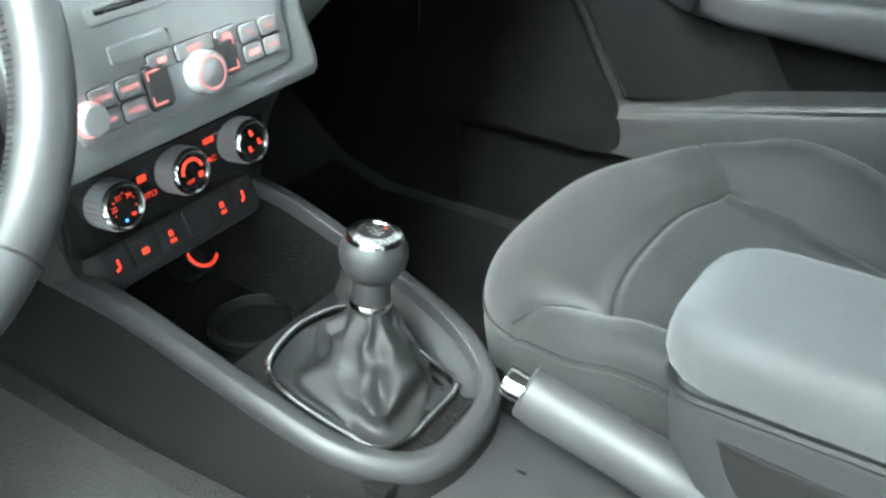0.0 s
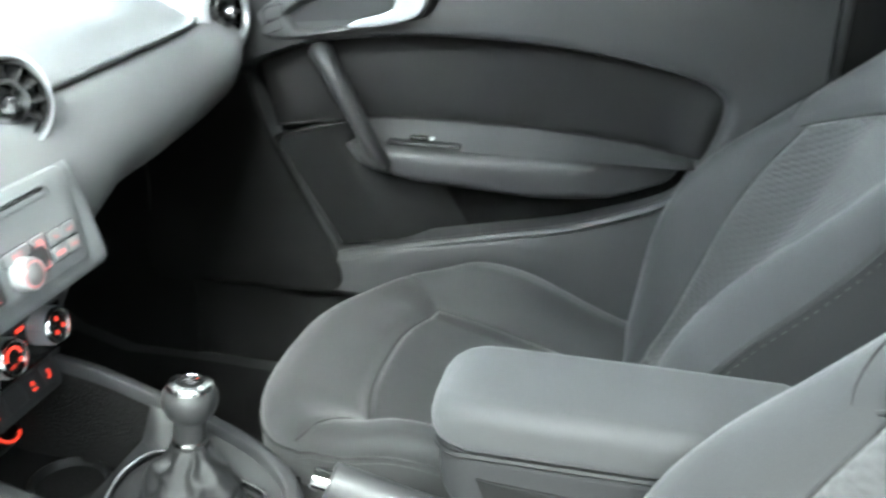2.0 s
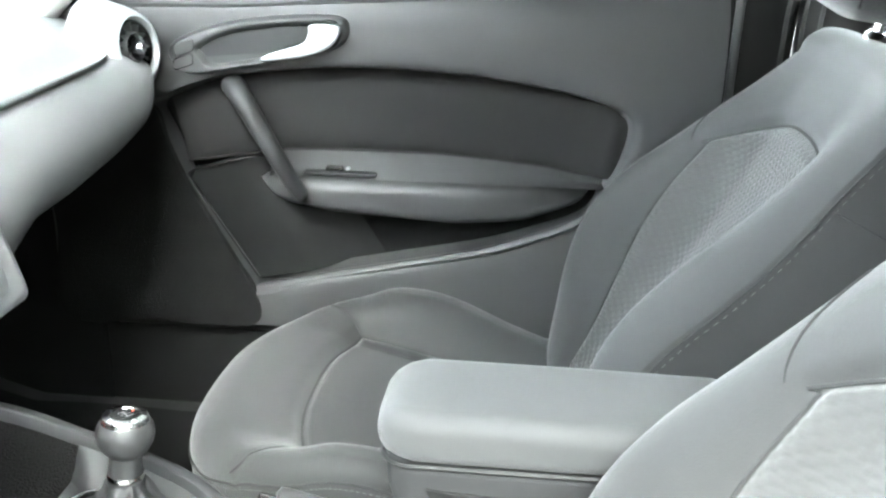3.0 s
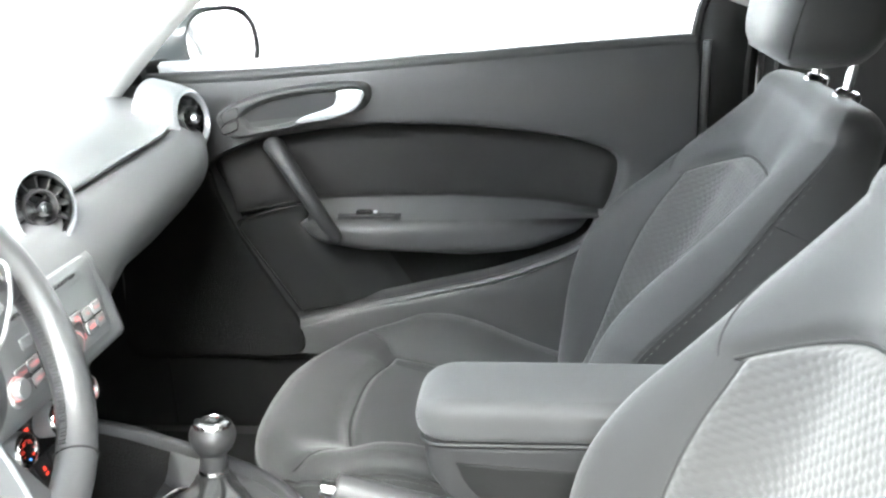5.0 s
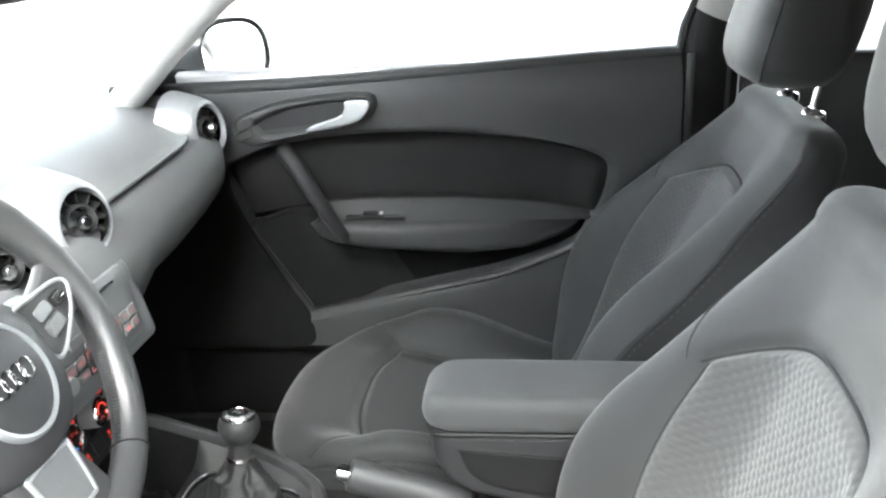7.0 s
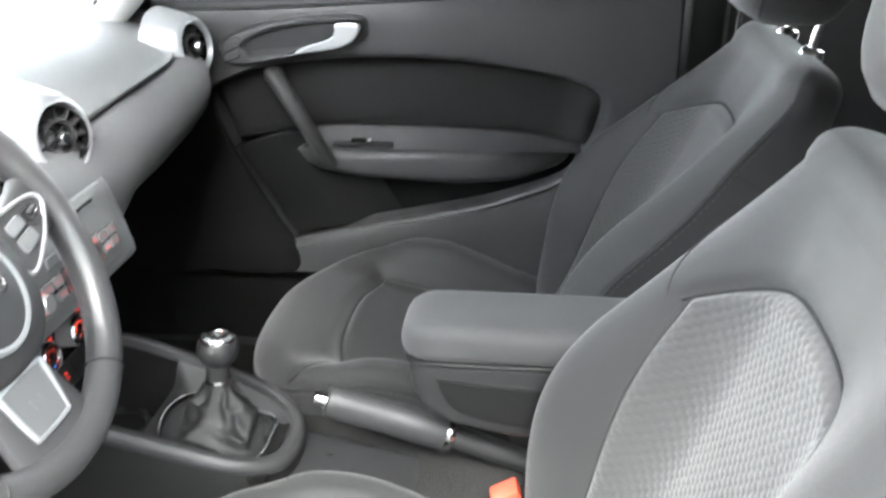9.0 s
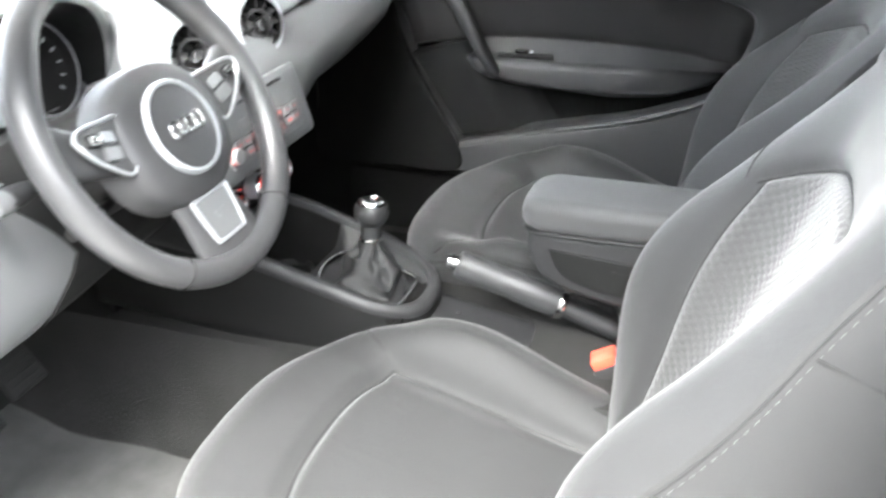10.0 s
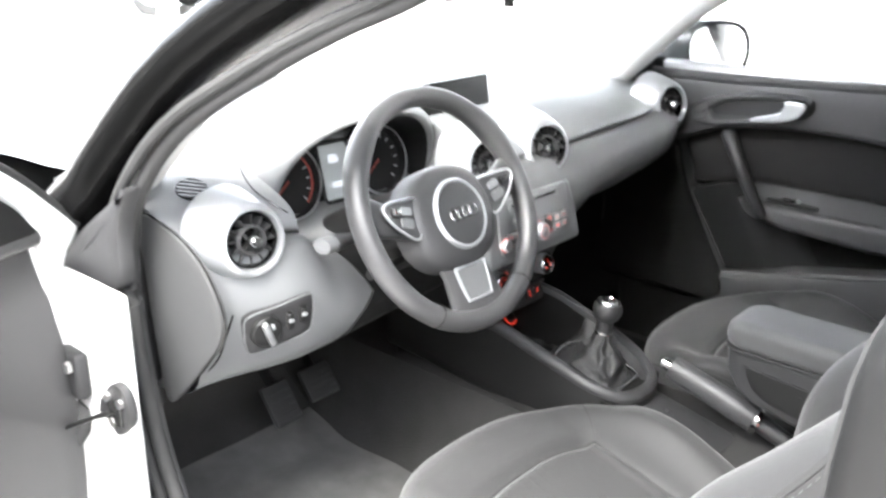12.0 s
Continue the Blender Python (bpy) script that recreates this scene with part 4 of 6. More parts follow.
clim = part("climate_panel", plate(rounded(0.216, 0.066, 0.014), lambda u, v, h: CLI(u, v, h - 0.006), 0.009, 0.003), PIANO, dash, "gloss black climate panel with three silver dials")
for i, u in enumerate((-0.069, 0.0, 0.069)):
    m = Matrix.Translation(CLI(u, 0.006, 0.002)) @ Vector((0, -1, 0.15)).to_track_quat("Z", "Y").to_matrix().to_4x4()
    d = part("climate_dial", lathe(((0.0200, 0.0), (0.0196, 0.021), (0.0190, 0.0225)), 56, m), SILVER, clim, "ribbed satin silver dial")
    part("dial_bezel", lathe(((0.0191, 0.0222), (0.0186, 0.0245), (0.0172, 0.0262), (0.0158, 0.0256), (0.0152, 0.0235)), 48, m), CHROME, d, "bright chrome bezel")
    f = part("dial_face", lathe(((0.0155, 0.020), (0.0152, 0.0236), (0.014, 0.0240), (0, 0.0242)), 40, m), PIANO, d)
    for k in range(28):
        a = 2 * math.pi * k / 28
        b = block((0.0010, 0.0013, 0.018), (0, 0, 0), 0.0003, seg=1)
        b.transform(m @ Matrix.Rotation(a, 4, "Z") @ pose(0.0198, 0, 0.010))
        part("rib", b, SILVER, d)
    P = lambda a, b, c, m=m: m @ Vector((a * 0.82, b * 0.82, 0.0245))
    if i == 0:
        for k, wd in ((0, "20"), (1, "22"), (2, "24")):
            an = radians(175 - 62 * k)
            text(wd, 0.0068, lambda a, b, c, an=an, P=P: P(a + 0.0115 * math.cos(an), b + 0.0105 * math.sin(an), 0), REDGLOW, f)
        for an in (205, 145, 85, 20, -15):
            bar(0.0125 * math.cos(radians(an)), 0.0125 * math.sin(radians(an)), 0.0016, 0.0016, P, REDGLOW, f, "dial_dot")
        bar(-0.002, -0.0135, 0.003, 0.003, P, BLUEGLOW, f, "dial_dot")
        bar(0.0075, -0.0105, 0.005, 0.003, P, REDGLOW, f, "dial_mark")
    elif i == 1:
        arc = [P(0.0125 * math.cos(radians(a)), 0.0125 * math.sin(radians(a)), 0) for a in range(10, 185, 10)]
        part("dial_arc", tube(arc, 0.0014, 6), REDGLOW, f, "red fan speed arc")
        text("OFF", 0.0058, lambda a, b, c, P=P: P(a - 0.005, b - 0.009, 0), REDGLOW, f)
        bar(0.009, -0.006, 0.006, 0.006, P, REDGLOW, f, "dial_mark")
    else:
        for a_, b_ in ((-0.001, 0.009), (-0.006, -0.007), (0.008, -0.003)):
            bar(a_, b_, 0.0035, 0.0065, P, REDGLOW, f, "dial_mark")
            bar(a_ + 0.0025, b_ - 0.002, 0.004, 0.0022, P, REDGLOW, f, "dial_mark")
CLF = lambda a, b, c: CLI(a, b, 0.0034)
text("AUTO", 0.0075, lambda a, b, c: CLF(a - 0.031, b - 0.006, 0), REDGLOW, clim)
text("AC", 0.0075, lambda a, b, c: CLF(a + 0.041, b - 0.002, 0), REDGLOW, clim)
bar(-0.033, 0.011, 0.009, 0.006, CLF, REDGLOW, clim)
bar(0.040, 0.016, 0.012, 0.005, CLF, REDGLOW, clim)

# switch strip
STZ = 0.598
def STR(u, v, h):
    t = Vector((0, 0.35, 1)).normalized()
    n = Vector((0, -t.z, t.y))
    return Vector((-0.004 + u * 0.93, 0.200, STZ + 0.006)) + v * t + h * n


strip = part("switch_strip", plate(rounded(0.198, 0.042, 0.011), lambda u, v, h: STR(u, v, h - 0.02), 0.026, 0.006), PLASTIC, dash, "dark strip of rocker switches with red symbols")
for k, u in enumerate((-0.073, -0.043, -0.013, 0.020, 0.050, 0.077)):
    w = 0.028 if k < 5 else 0.024
    sw = part("switch", plate(rounded(w, 0.024, 0.0025, 3, (u, 0.002)), lambda a, b, c: STR(a, b, c + 0.0055), 0.0022, 0.0010), PLASTIC, strip)
    SP = lambda a, b, c: STR(a, b, 0.0081)
    if k in (0, 5):
        part("switch_mark", tube([SP(u + a, b, 0) for a, b in ((0.001, 0.005), (0.001, -0.002), (-0.003, -0.004))], 0.0012, 6), REDGLOW, sw)
    elif k == 1:
        bar(u, 0, 0.008, 0.005, SP, REDGLOW, sw, "switch_mark")
    elif k in (2, 4):
        bar(u, 0.0025, 0.005, 0.005, SP, REDGLOW, sw, "switch_mark")
        bar(u, -0.004, 0.007, 0.003, SP, REDGLOW, sw, "switch_mark")

# red glowing ring of the socket below
SOC = pose(0.060, 0.255, 0.530, 48)
soc = part("power_socket", lathe(((0.020, -0.07), (0.018, 0.002), (0.015, 0.004), (0.013, -0.015), (0, -0.016)), 32, SOC), DARK, dash, "dark socket with a red lit ring")
part("lit_ring", tube([SOC @ Vector((0.0155 * math.cos(radians(a)), 0.0155 * math.sin(radians(a)), 0.004)) for a in range(-195, -30, 11)], 0.0016, 6), REDGLOW, soc, "glowing red arc")
part("lit_ring", tube([SOC @ Vector((0.0155 * math.cos(radians(a)), 0.0155 * math.sin(radians(a)), 0.004)) for a in range(48, 76, 9)], 0.0014, 6), REDGLOW, soc, "glowing red arc")

# light switch block under the driver's vent
LSM = pose(-0.575, 0.187, 0.752, 90 + 6, 0, -14)
lsl = [(q.x, q.y) for q in curve([(-0.046, -0.030, 0), (-0.050, 0.0, 0), (-0.044, 0.020, 0), (0.0, 0.028, 0), (0.046, 0.036, 0), (0.054, 0.026, 0), (0.052, -0.006, 0), (0.044, -0.024, 0), (0.0, -0.034, 0), (-0.036, -0.038, 0)], 60, True)]
ls = part("light_switch_panel", plate(lsl, lambda u, v, h: LSM @ Vector((u, v, h - 0.008)), 0.014, 0.003), PLASTIC, dash, "dark light switch panel with silver grips")
part("panel_edge", tube([LSM @ Vector((u * 1.02, v * 1.02, 0.0045)) for u, v in lsl], 0.0014, 6, True), FASCIA, ls)
sd = part("switch_dial", lathe(((0.023, 0.004), (0.023, 0.012), (0.020, 0.015), (0, 0.0155)), 32, LSM @ pose(-0.020, -0.004, 0)), DARK, ls)
part("switch_grip", block((0.010, 0.038, 0.012), (0, 0, 0), 0.003, LSM @ pose(-0.020, -0.004, 0.019, 0, 0, 20)), FASCIA, sd, "grey switch grip")
part("grip_mark", block((0.004, 0.010, 0.002), (0, 0, 0), 0.0008, LSM @ pose(-0.016, 0.010, 0.0255, 0, 0, 20)), SILVER, sd)
for tu, tv in ((0.016, 0.004), (0.036, 0.010)):
    tw = part("thumb_wheel", block((0.010, 0.026, 0.010), (0, 0, 0), 0.003, LSM @ pose(tu, tv, 0.010)), DARK, ls)
    part("wheel_mark", block((0.008, 0.005, 0.002), (0, 0, 0), 0.0008, LSM @ pose(tu, tv + 0.002, 0.0155)), SILVER, tw)
part("bonnet_release", block((0.07, 0.02, 0.018), (-0.435, 0.235, 0.685), 0.006, pose(0, 0, 0, 20, 0, 0)), PLASTIC, dash, "dark release lever")
part("knee_panel", sheet(20, 8, lambda u, v: Vector((-0.66 + 0.50 * u, 0.245 + 0.30 * v, 0.668 + 0.03 * u - 0.11 * v ** 0.8)), (0, 0.01, 0.012)), PLASTIC, dash)

# dark sheet for the shaded recess round the column, standing proud of the lower fascia
def column_pt(u, v):
    z = 0.675 + 0.160 * v
    left = lerp(z, (0.675, 0.70, 0.755, 0.79, 0.835), (-0.475, -0.450, -0.405, -0.425, -0.455))
    x = left + (-0.150 - left) * u
    k = dash_lower(x)
    zs, ys = [q[1] for q in reversed(k)], [q[0] for q in reversed(k)]
    return Vector((x, lerp(z, zs, ys) - 0.006, z))


part("column_recess_sheet", sheet(24, 20, column_pt, (0, 0.004, 0)), DARK, dash, "dark sheet in place of the shaded recess below the instruments")

# ---- steering column and wheel ----
TILT_W = 27
WM = pose(-0.347, 0.066, 0.897, 90 - TILT_W, 0, 0)
col = thing("steering_column", (-0.347, 0.25, 0.80), "dark column shroud with a stalk on each side", "steering column")
part("shroud", lathe(((0.030, -0.045), (0.052, -0.06), (0.058, -0.10), (0.065, -0.20), (0.06, -0.30)), 32, WM @ pose(0, -0.005, 0)), DARK, col)
for sx, ang in ((-1, 178), (1, 8)):
    a = radians(ang)
    p0 = WM @ Vector((0.05 * math.cos(a), 0.05 * math.sin(a), -0.085))
    p1 = WM @ Vector((0.12 * math.cos(a), 0.10 * math.sin(a) , -0.085))
    p2 = WM @ Vector((0.170 * math.cos(a), 0.12 * math.sin(a), -0.075))
    st = part("stalk", tube(curve((p0, p1, p2), 14), [0.008 + 0.008 * ease(4, 10, k) for k in range(14)], 14, flat=0.7), PLASTIC, col, "dark indicator stalk")
    d = (p2 - p1).normalized()
    part("stalk_tip", tube((p2 - d * 0.004, p2 + d * 0.012, p2 + d * 0.018, p2 + d * 0.019), (0.0158, 0.0160, 0.0145, 0.009), 16, flat=0.75), FASCIA, st, "pale squared stalk tip")
part("lower_stalk", tube([WM @ Vector(q) for q in ((-0.04, -0.05, -0.09), (-0.095, -0.055, -0.08), (-0.12, -0.055, -0.075))], (0.006, 0.007, 0.008), 10), DARK, col)

wheel = thing("steering_wheel", None, "three-spoke leather steering wheel with silver trim and round hub", "steering wheel", frame_at=WM)
R = 0.168
bm = bmesh.new()
rings = []
for k in range(97):
    a = 2 * math.pi * k / 96
    deg = (math.degrees(a)) % 360
    fat = 1 + 0.16 * (math.exp(-((deg - 35) / 14) ** 2) + math.exp(-((deg - 145) / 14) ** 2))
    r1, r2 = 0.0155 * fat, 0.0175 * fat
    c, n = Vector((R * math.cos(a), R * math.sin(a), 0)), Vector((math.cos(a), math.sin(a), 0))
    rings.append([c + n * r1 * math.cos(q) + Vector((0, 0, r2 * math.sin(q))) for q in (2 * math.pi * j / 18 for j in range(18))])
bridge(bm, rings, True)
bmesh.ops.remove_doubles(bm, verts=bm.verts, dist=1e-6)
rm = part("rim", bm, LEATHER, wheel, "dark leather rim, worn smooth")
for deg in (38, 142, 236, 304):
    a = radians(deg)
    c, n = Vector((R * math.cos(a), R * math.sin(a), 0)), Vector((math.cos(a), math.sin(a), 0))
    part("rim_seam", tube([c + n * 0.0163 * math.cos(q) + Vector((0, 0, 0.0183 * math.sin(q))) for q in (2 * math.pi * j / 24 for j in range(24))], 0.0009, 6, True), DARK, rm)
for j in range(72):
    a = radians(-54 + j * 1.3)
    c, n = Vector((R * math.cos(a), R * math.sin(a), 0)), Vector((math.cos(a), math.sin(a), 0))
    part("stitch", tube((c - n * 0.0157 + Vector((0, 0, 0.004)), c - n * 0.0157 + Vector((0.0004, 0.001, -0.003))), 0.0006, 4), PLASTIC, rm)


def spoke(pts, half, thick, lift):
    """A tapered bar in the wheel's plane; half widths along it."""
    b = bmesh.new()
    p = curve([(*q, 0) for q in pts], 14)
    rings = []
    for i in range(14):
        d = (p[min(i + 1, 13)] - p[max(i - 1, 0)]).normalized()
        s = Vector((-d.y, d.x, 0))
        hw = lerp(i / 13, (0, 0.5, 1), half)
        z0 = lerp(i / 13, (0, 1), lift)
        rings.append([p[i] + s * hw * math.copysign(abs(math.cos(q)) ** 0.6, math.cos(q)) + Vector((0, 0, z0 + thick * math.copysign(abs(math.sin(q)) ** 0.6, math.sin(q)))) for q in (2 * math.pi * j / 20 for j in range(20))])
    bridge(b, rings, True, (True, True))
    return b


for sx in (-1, 1):
    sp = part("spoke", spoke(((sx * 0.05, -0.008), (sx * 0.11, 0.004), (sx * 0.162, 0.024)), (0.030, 0.022, 0.030), 0.010, (-0.016, -0.002)), LEATHER, wheel, "dark side spoke")
    KM = pose(sx * 0.108, 0.003, 0.010, 0, sx * -8, sx * 14)
    fr = [(sx * q.x, q.y) for q in curve([(-0.040, 0.029, 0), (-0.004, 0.027, 0), (0.026, 0.020, 0), (0.035, 0.011, 0), (0.028, 0.000, 0), (0.004, -0.016, 0), (-0.034, -0.025, 0)], 42, True)][::sx]
    pod = part("button_pod", plate(fr, lambda u, v, h: KM @ Vector((u, v, h - 0.004)), 0.006, 0.002), HUBSKIN, sp, "three-cornered button pod with a silver frame")
    part("pod_frame", tube([KM @ Vector((u, v, 0.002)) for u, v in fr], 0.0021, 8, True), SILVER, pod, "silver pod frame")
    for u, v, w, h, skin in ((0.012, 0.009, 0.016, 0.013, DARK), (-0.010, 0.012, 0.020, 0.012, STACK), (-0.010, -0.005, 0.024, 0.014, FASCIA)):
        part("pod_button", plate(rounded(w, h, 0.003, 3, (sx * u, v)), lambda a, b, h_: KM @ Vector((a, b, h_ + 0.002)), 0.003, 0.001), skin, pod)
    part("pod_roller", lathe(((0.0, -0.006), (0.0045, -0.006), (0.005, 0), (0.0045, 0.006), (0.0, 0.006)), 16, KM @ pose(sx * 0.012, 0.009, 0.005, 0, 90, 0)), CHROME, pod)
low = part("spoke", spoke(((0, -0.045), (0, -0.10), (0, -0.160)), (0.052, 0.046, 0.058), 0.009, (-0.018, -0.004)), LEATHER, wheel, "dark lower spoke")
tl = [(-0.030, -0.078), (0.030, -0.078), (0.036, -0.086), (0.030, -0.130), (0.022, -0.136), (-0.022, -0.136), (-0.030, -0.130), (-0.036, -0.086)]
tl = [(q.x * 0.86, (q.y + 0.107) * 0.86 - 0.113) for q in curve([(*q, 0) for q in tl], 40, True)]
ti = part("spoke_trim", plate(tl, lambda u, v, h: Vector((u, v, h - 0.004 + 0.08 * (-0.08 - v) * 0.2)), 0.006, 0.002), FASCIA, low, "satin grey lower trim")
part("trim_frame", tube([Vector((u, v, 0.0015)) for u, v in tl], 0.0028, 6, True), SILVER, ti, "silver trim frame")
hubl = [(0.088 * math.copysign(abs(math.cos(a)) ** 0.85, math.cos(a)), -0.014 + 0.078 * math.copysign(abs(math.sin(a)) ** 0.85, math.sin(a))) for a in (2 * math.pi * k / 64 for k in range(64))]
hub = part("hub", plate(hubl, lambda u, v, h: Vector((u, v, h - 0.035)), 0.048, 0.020, 0.010), HUBSKIN, wheel, "rounded dark airbag hub", 60)
part("badge_disc", lathe(((0.048, -0.004), (0.047, 0.004), (0.04, 0.0065), (0, 0.008)), 48, pose(0, -0.014, 0.016)), HUBSKIN, hub)
part("badge_ring", lathe(((0.0525, -0.006), (0.052, 0.0035), (0.0495, 0.0065), (0.0465, 0.0055), (0.0455, -0.002)), 64, pose(0, -0.014, 0.0165)), SILVER, hub, "satin silver hub ring")
for k in range(4):
    part("badge_oval", tube([Vector((-0.0195 + 0.013 * k + 0.0080 * math.cos(q), -0.014 + 0.0088 * math.sin(q), 0.0255 - 0.9 * (0.013 * (k - 1.5)) ** 2)) for q in (2 * math.pi * j / 24 for j in range(24))], 0.0013, 8, True), CHROME, hub, "small chrome oval")

# ---- pedals and mats ----
def pedal(name, x, y, z, w, h, lean, label):
    p = thing(name, (x, y + 0.1, z + 0.2), label, "pedal")
    pad = part("pedal_pad", block((w, 0.016, h), (x, y, z), 0.006, pose(0, 0, 0, -lean)), RUBBER, p)
    for k in range(5):
        part("rib", block((w * 0.82, 0.006, 0.005), (x, y - 0.009 - (k - 2) * h * 0.17 * math.sin(radians(lean)) * -1, z + (k - 2) * h * 0.17 * math.cos(radians(lean))), 0.0015, pose(0, 0, 0, -lean), 1), RUBBER, pad)
    part("pedal_arm", tube(curve(((x, y + 0.008, z + 0.01), (x + 0.01, y + 0.09, z + 0.08), (x + 0.015, y + 0.14, z + 0.22)), 12), 0.011, 8, flat=0.5), DARK, p)


pedal("clutch_pedal", -0.349, 0.482, 0.415, 0.062, 0.085, 38, "black ribbed rubber clutch pedal")
pedal("brake_pedal", -0.216, 0.527, 0.395, 0.075, 0.070, 38, "black ribbed rubber brake pedal")
pedal("throttle_pedal", -0.118, 0.546, 0.375, 0.050, 0.130, 40, "dark hanging throttle pedal")


def mat_pt(cx):
    def f(u, v):
        x, y = cx - 0.24 + 0.48 * u, -0.06 + 0.66 * v
        return Vector((x, y, floor_z(y) + 0.009 + 0.004 * noise.noise(Vector((x * 9, y * 9, 3.3)))))
    return f


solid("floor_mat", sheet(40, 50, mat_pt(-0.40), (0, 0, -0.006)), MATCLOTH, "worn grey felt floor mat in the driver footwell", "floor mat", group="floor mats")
# Far darker than the driver's mat: footwell shade put into the colour.
solid("floor_mat", sheet(30, 40, mat_pt(0.42), (0, 0, -0.006)), SHADE_FELT, "felt floor mat in the passenger footwell, footwell shade in its near-black colour", "floor mat", group="floor mats")
solid("footrest", block((0.11, 0.03, 0.24), (-0.60, 0.66, 0.37), 0.01, pose(0, 0, 0, -45)), CARPET, "carpeted footrest beside the clutch", "footrest")

# ---- centre console ----
con = thing("centre_console", (0, 0.05, 0.3), "dark plastic centre console with storage tray and gear boot well", "console")
RIM = [(0.110, 0.42, 0.632), (0.107, 0.33, 0.624), (0.103, 0.235, 0.612), (0.100, 0.16, 0.604), (0.097, 0.09, 0.585), (0.093, 0.02, 0.564), (0.084, -0.035, 0.545), (0.060, -0.075, 0.530), (0.030, -0.090, 0.524), (0, -0.093, 0.523)]
right = curve(RIM, 56)
left = [Vector((-p.x, p.y, p.z)) for p in reversed(right)]
path = right + left[1:]


def offset_in(p, d):
    c = Vector((0, max(p.y, 0.05), p.z))
    n = Vector((c.x - p.x, min(0.05, 0) + (0.02 - p.y if p.y < 0.02 else 0), 0))
    n = n.normalized() if n.length else Vector((0, 1, 0))
    return p + n * d


SIDE_PROF = ((-0.004, -0.150), (-0.012, -0.142), (-0.0125, -0.118), (-0.0105, -0.065), (-0.0065, -0.030), (-0.0042, -0.0195))
RIM_PROF = ((-0.0030, -0.0200), (-0.0064, -0.0188), (-0.0074, -0.0165), (-0.0074, -0.0100), (-0.0060, -0.0060), (-0.0022, -0.0014), (-0.0004, -0.0004), (0.0076, 0.0), (0.0096, -0.0010), (0.0112, -0.0050), (0.0120, -0.014))
WALL_PROF = ((0.0126, -0.013), (0.0150, -0.03), (0.022, -0.06), (0.030, -0.115))


def along_rim(prof):
    """A strip that follows the console's rim, its section given as (inwards, upwards)."""
    bm = bmesh.new()
    rows = []
    for p in path:
        row = []
        for d, h in prof:
            q = offset_in(p, d)
            z = max(p.z + h, 0.27)
            row.append(Vector((q.x, q.y, max(z, 0.497) if d > 0.0145 else z)))
        rows.append(row)
    bridge(bm, rows, False)
    return bm


# Side coloured darker than the lit rim: its shade is in the plastic.
part("console_side", along_rim(SIDE_PROF), DARK, con, "grained console side, its shade in the dark colour", 55)
part("console_rim", along_rim(RIM_PROF), RIMSKIN, con, "narrow bevelled grey rim of the console", 28)
# Tray walls near-black: shade under the dash put into the colour.
part("tray_wall", along_rim(WALL_PROF), SHADE_FELT, con, "inner wall of the tray, recess shade in its near-black colour", 55)


def tray_pt(u, v):
    x, y = -0.082 + 0.164 * u, -0.075 + 0.42 * v
    step = ease(0.125, 0.092, y)
    return Vector((x, y, 0.492 + 0.034 * step + 0.04 * ease(0.25, 0.34, y) - 0.012 * ease(0.02, -0.07, y)))


# Tray floor takes the same painted-in shade.
part("tray", sheet(24, 60, tray_pt, (0, 0, -0.01)), SHADE_FELT, con, "moulded tray floor, recess shade in its near-black colour")
part("cup_ring", lathe(((0.043, 0.0), (0.042, 0.006), (0.038, 0.008), (0.036, 0.004), (0.034, -0.02)), 40, pose(0.035, 0.165, 0.494)), DARK, con)
wall = sheet(2, 2, lambda u, v: Vector((-0.115 + 0.23 * u, 0.40, 0.46 + 0.19 * v)), (0, 0.01, 0))
part("tray_back", wall, DARK, con)


def tunnel_pt(u, v):
    a = math.pi * u
    y = -0.70 + 0.66 * v
    w = lerp(y, (-0.7, -0.3, -0.05), (0.085, 0.088, 0.082))
    hz = lerp(y, (-0.7, -0.35, -0.2, -0.06), (0.455, 0.455, 0.47, 0.50))
    return Vector((w * math.copysign(abs(math.cos(a)) ** 0.35, math.cos(a)), y, 0.28 + (hz - 0.28) * abs(math.sin(a)) ** 0.3))


part("rear_tunnel", sheet(28, 24, tunnel_pt), PLASTIC, con, "dark plastic tunnel cover behind the gear lever", 55)
part("tunnel_groove", tube([Vector((-0.02 + 0.035 * math.cos(q), -0.135 + 0.035 * math.sin(q), 0.4845)) for q in (math.pi * j / 18 for j in range(19))], 0.0012, 6), PIANO, con)
part("handbrake_slot", block((0.062, 0.15, 0.014), (0.030, -0.36, 0.455), 0.006), DARK, con, "dark slot round the handbrake")

# ---- gear lever ----
gear = thing("gear_lever", (0.006, 0.015, 0.52), "gear lever with leather boot, ball knob and chrome cap", "gear lever")
BF = [(q.x, q.y) for q in curve([(0.044, -0.046, 0), (0.054, 0.005, 0), (0.060, 0.052, 0), (0.046, 0.074, 0), (0.006, 0.083, 0), (-0.041, 0.071, 0), (-0.056, 0.04, 0), (-0.058, -0.01, 0), (-0.055, -0.047, 0), (-0.036, -0.059, 0), (0.003, -0.059, 0), (0.034, -0.057, 0)], 72, True)]


BF2 = [(q.x, q.y) for q in curve([(*q, 0) for q in BF], 144, True)]


def boot_z(y):
    return 0.526 + 0.16 * (y - 0.01)


part("boot_frame", tube([Vector((u, v, boot_z(v) + 0.004)) for u, v in BF], 0.0030, 8, True), CHROME, gear, "polished boot frame")


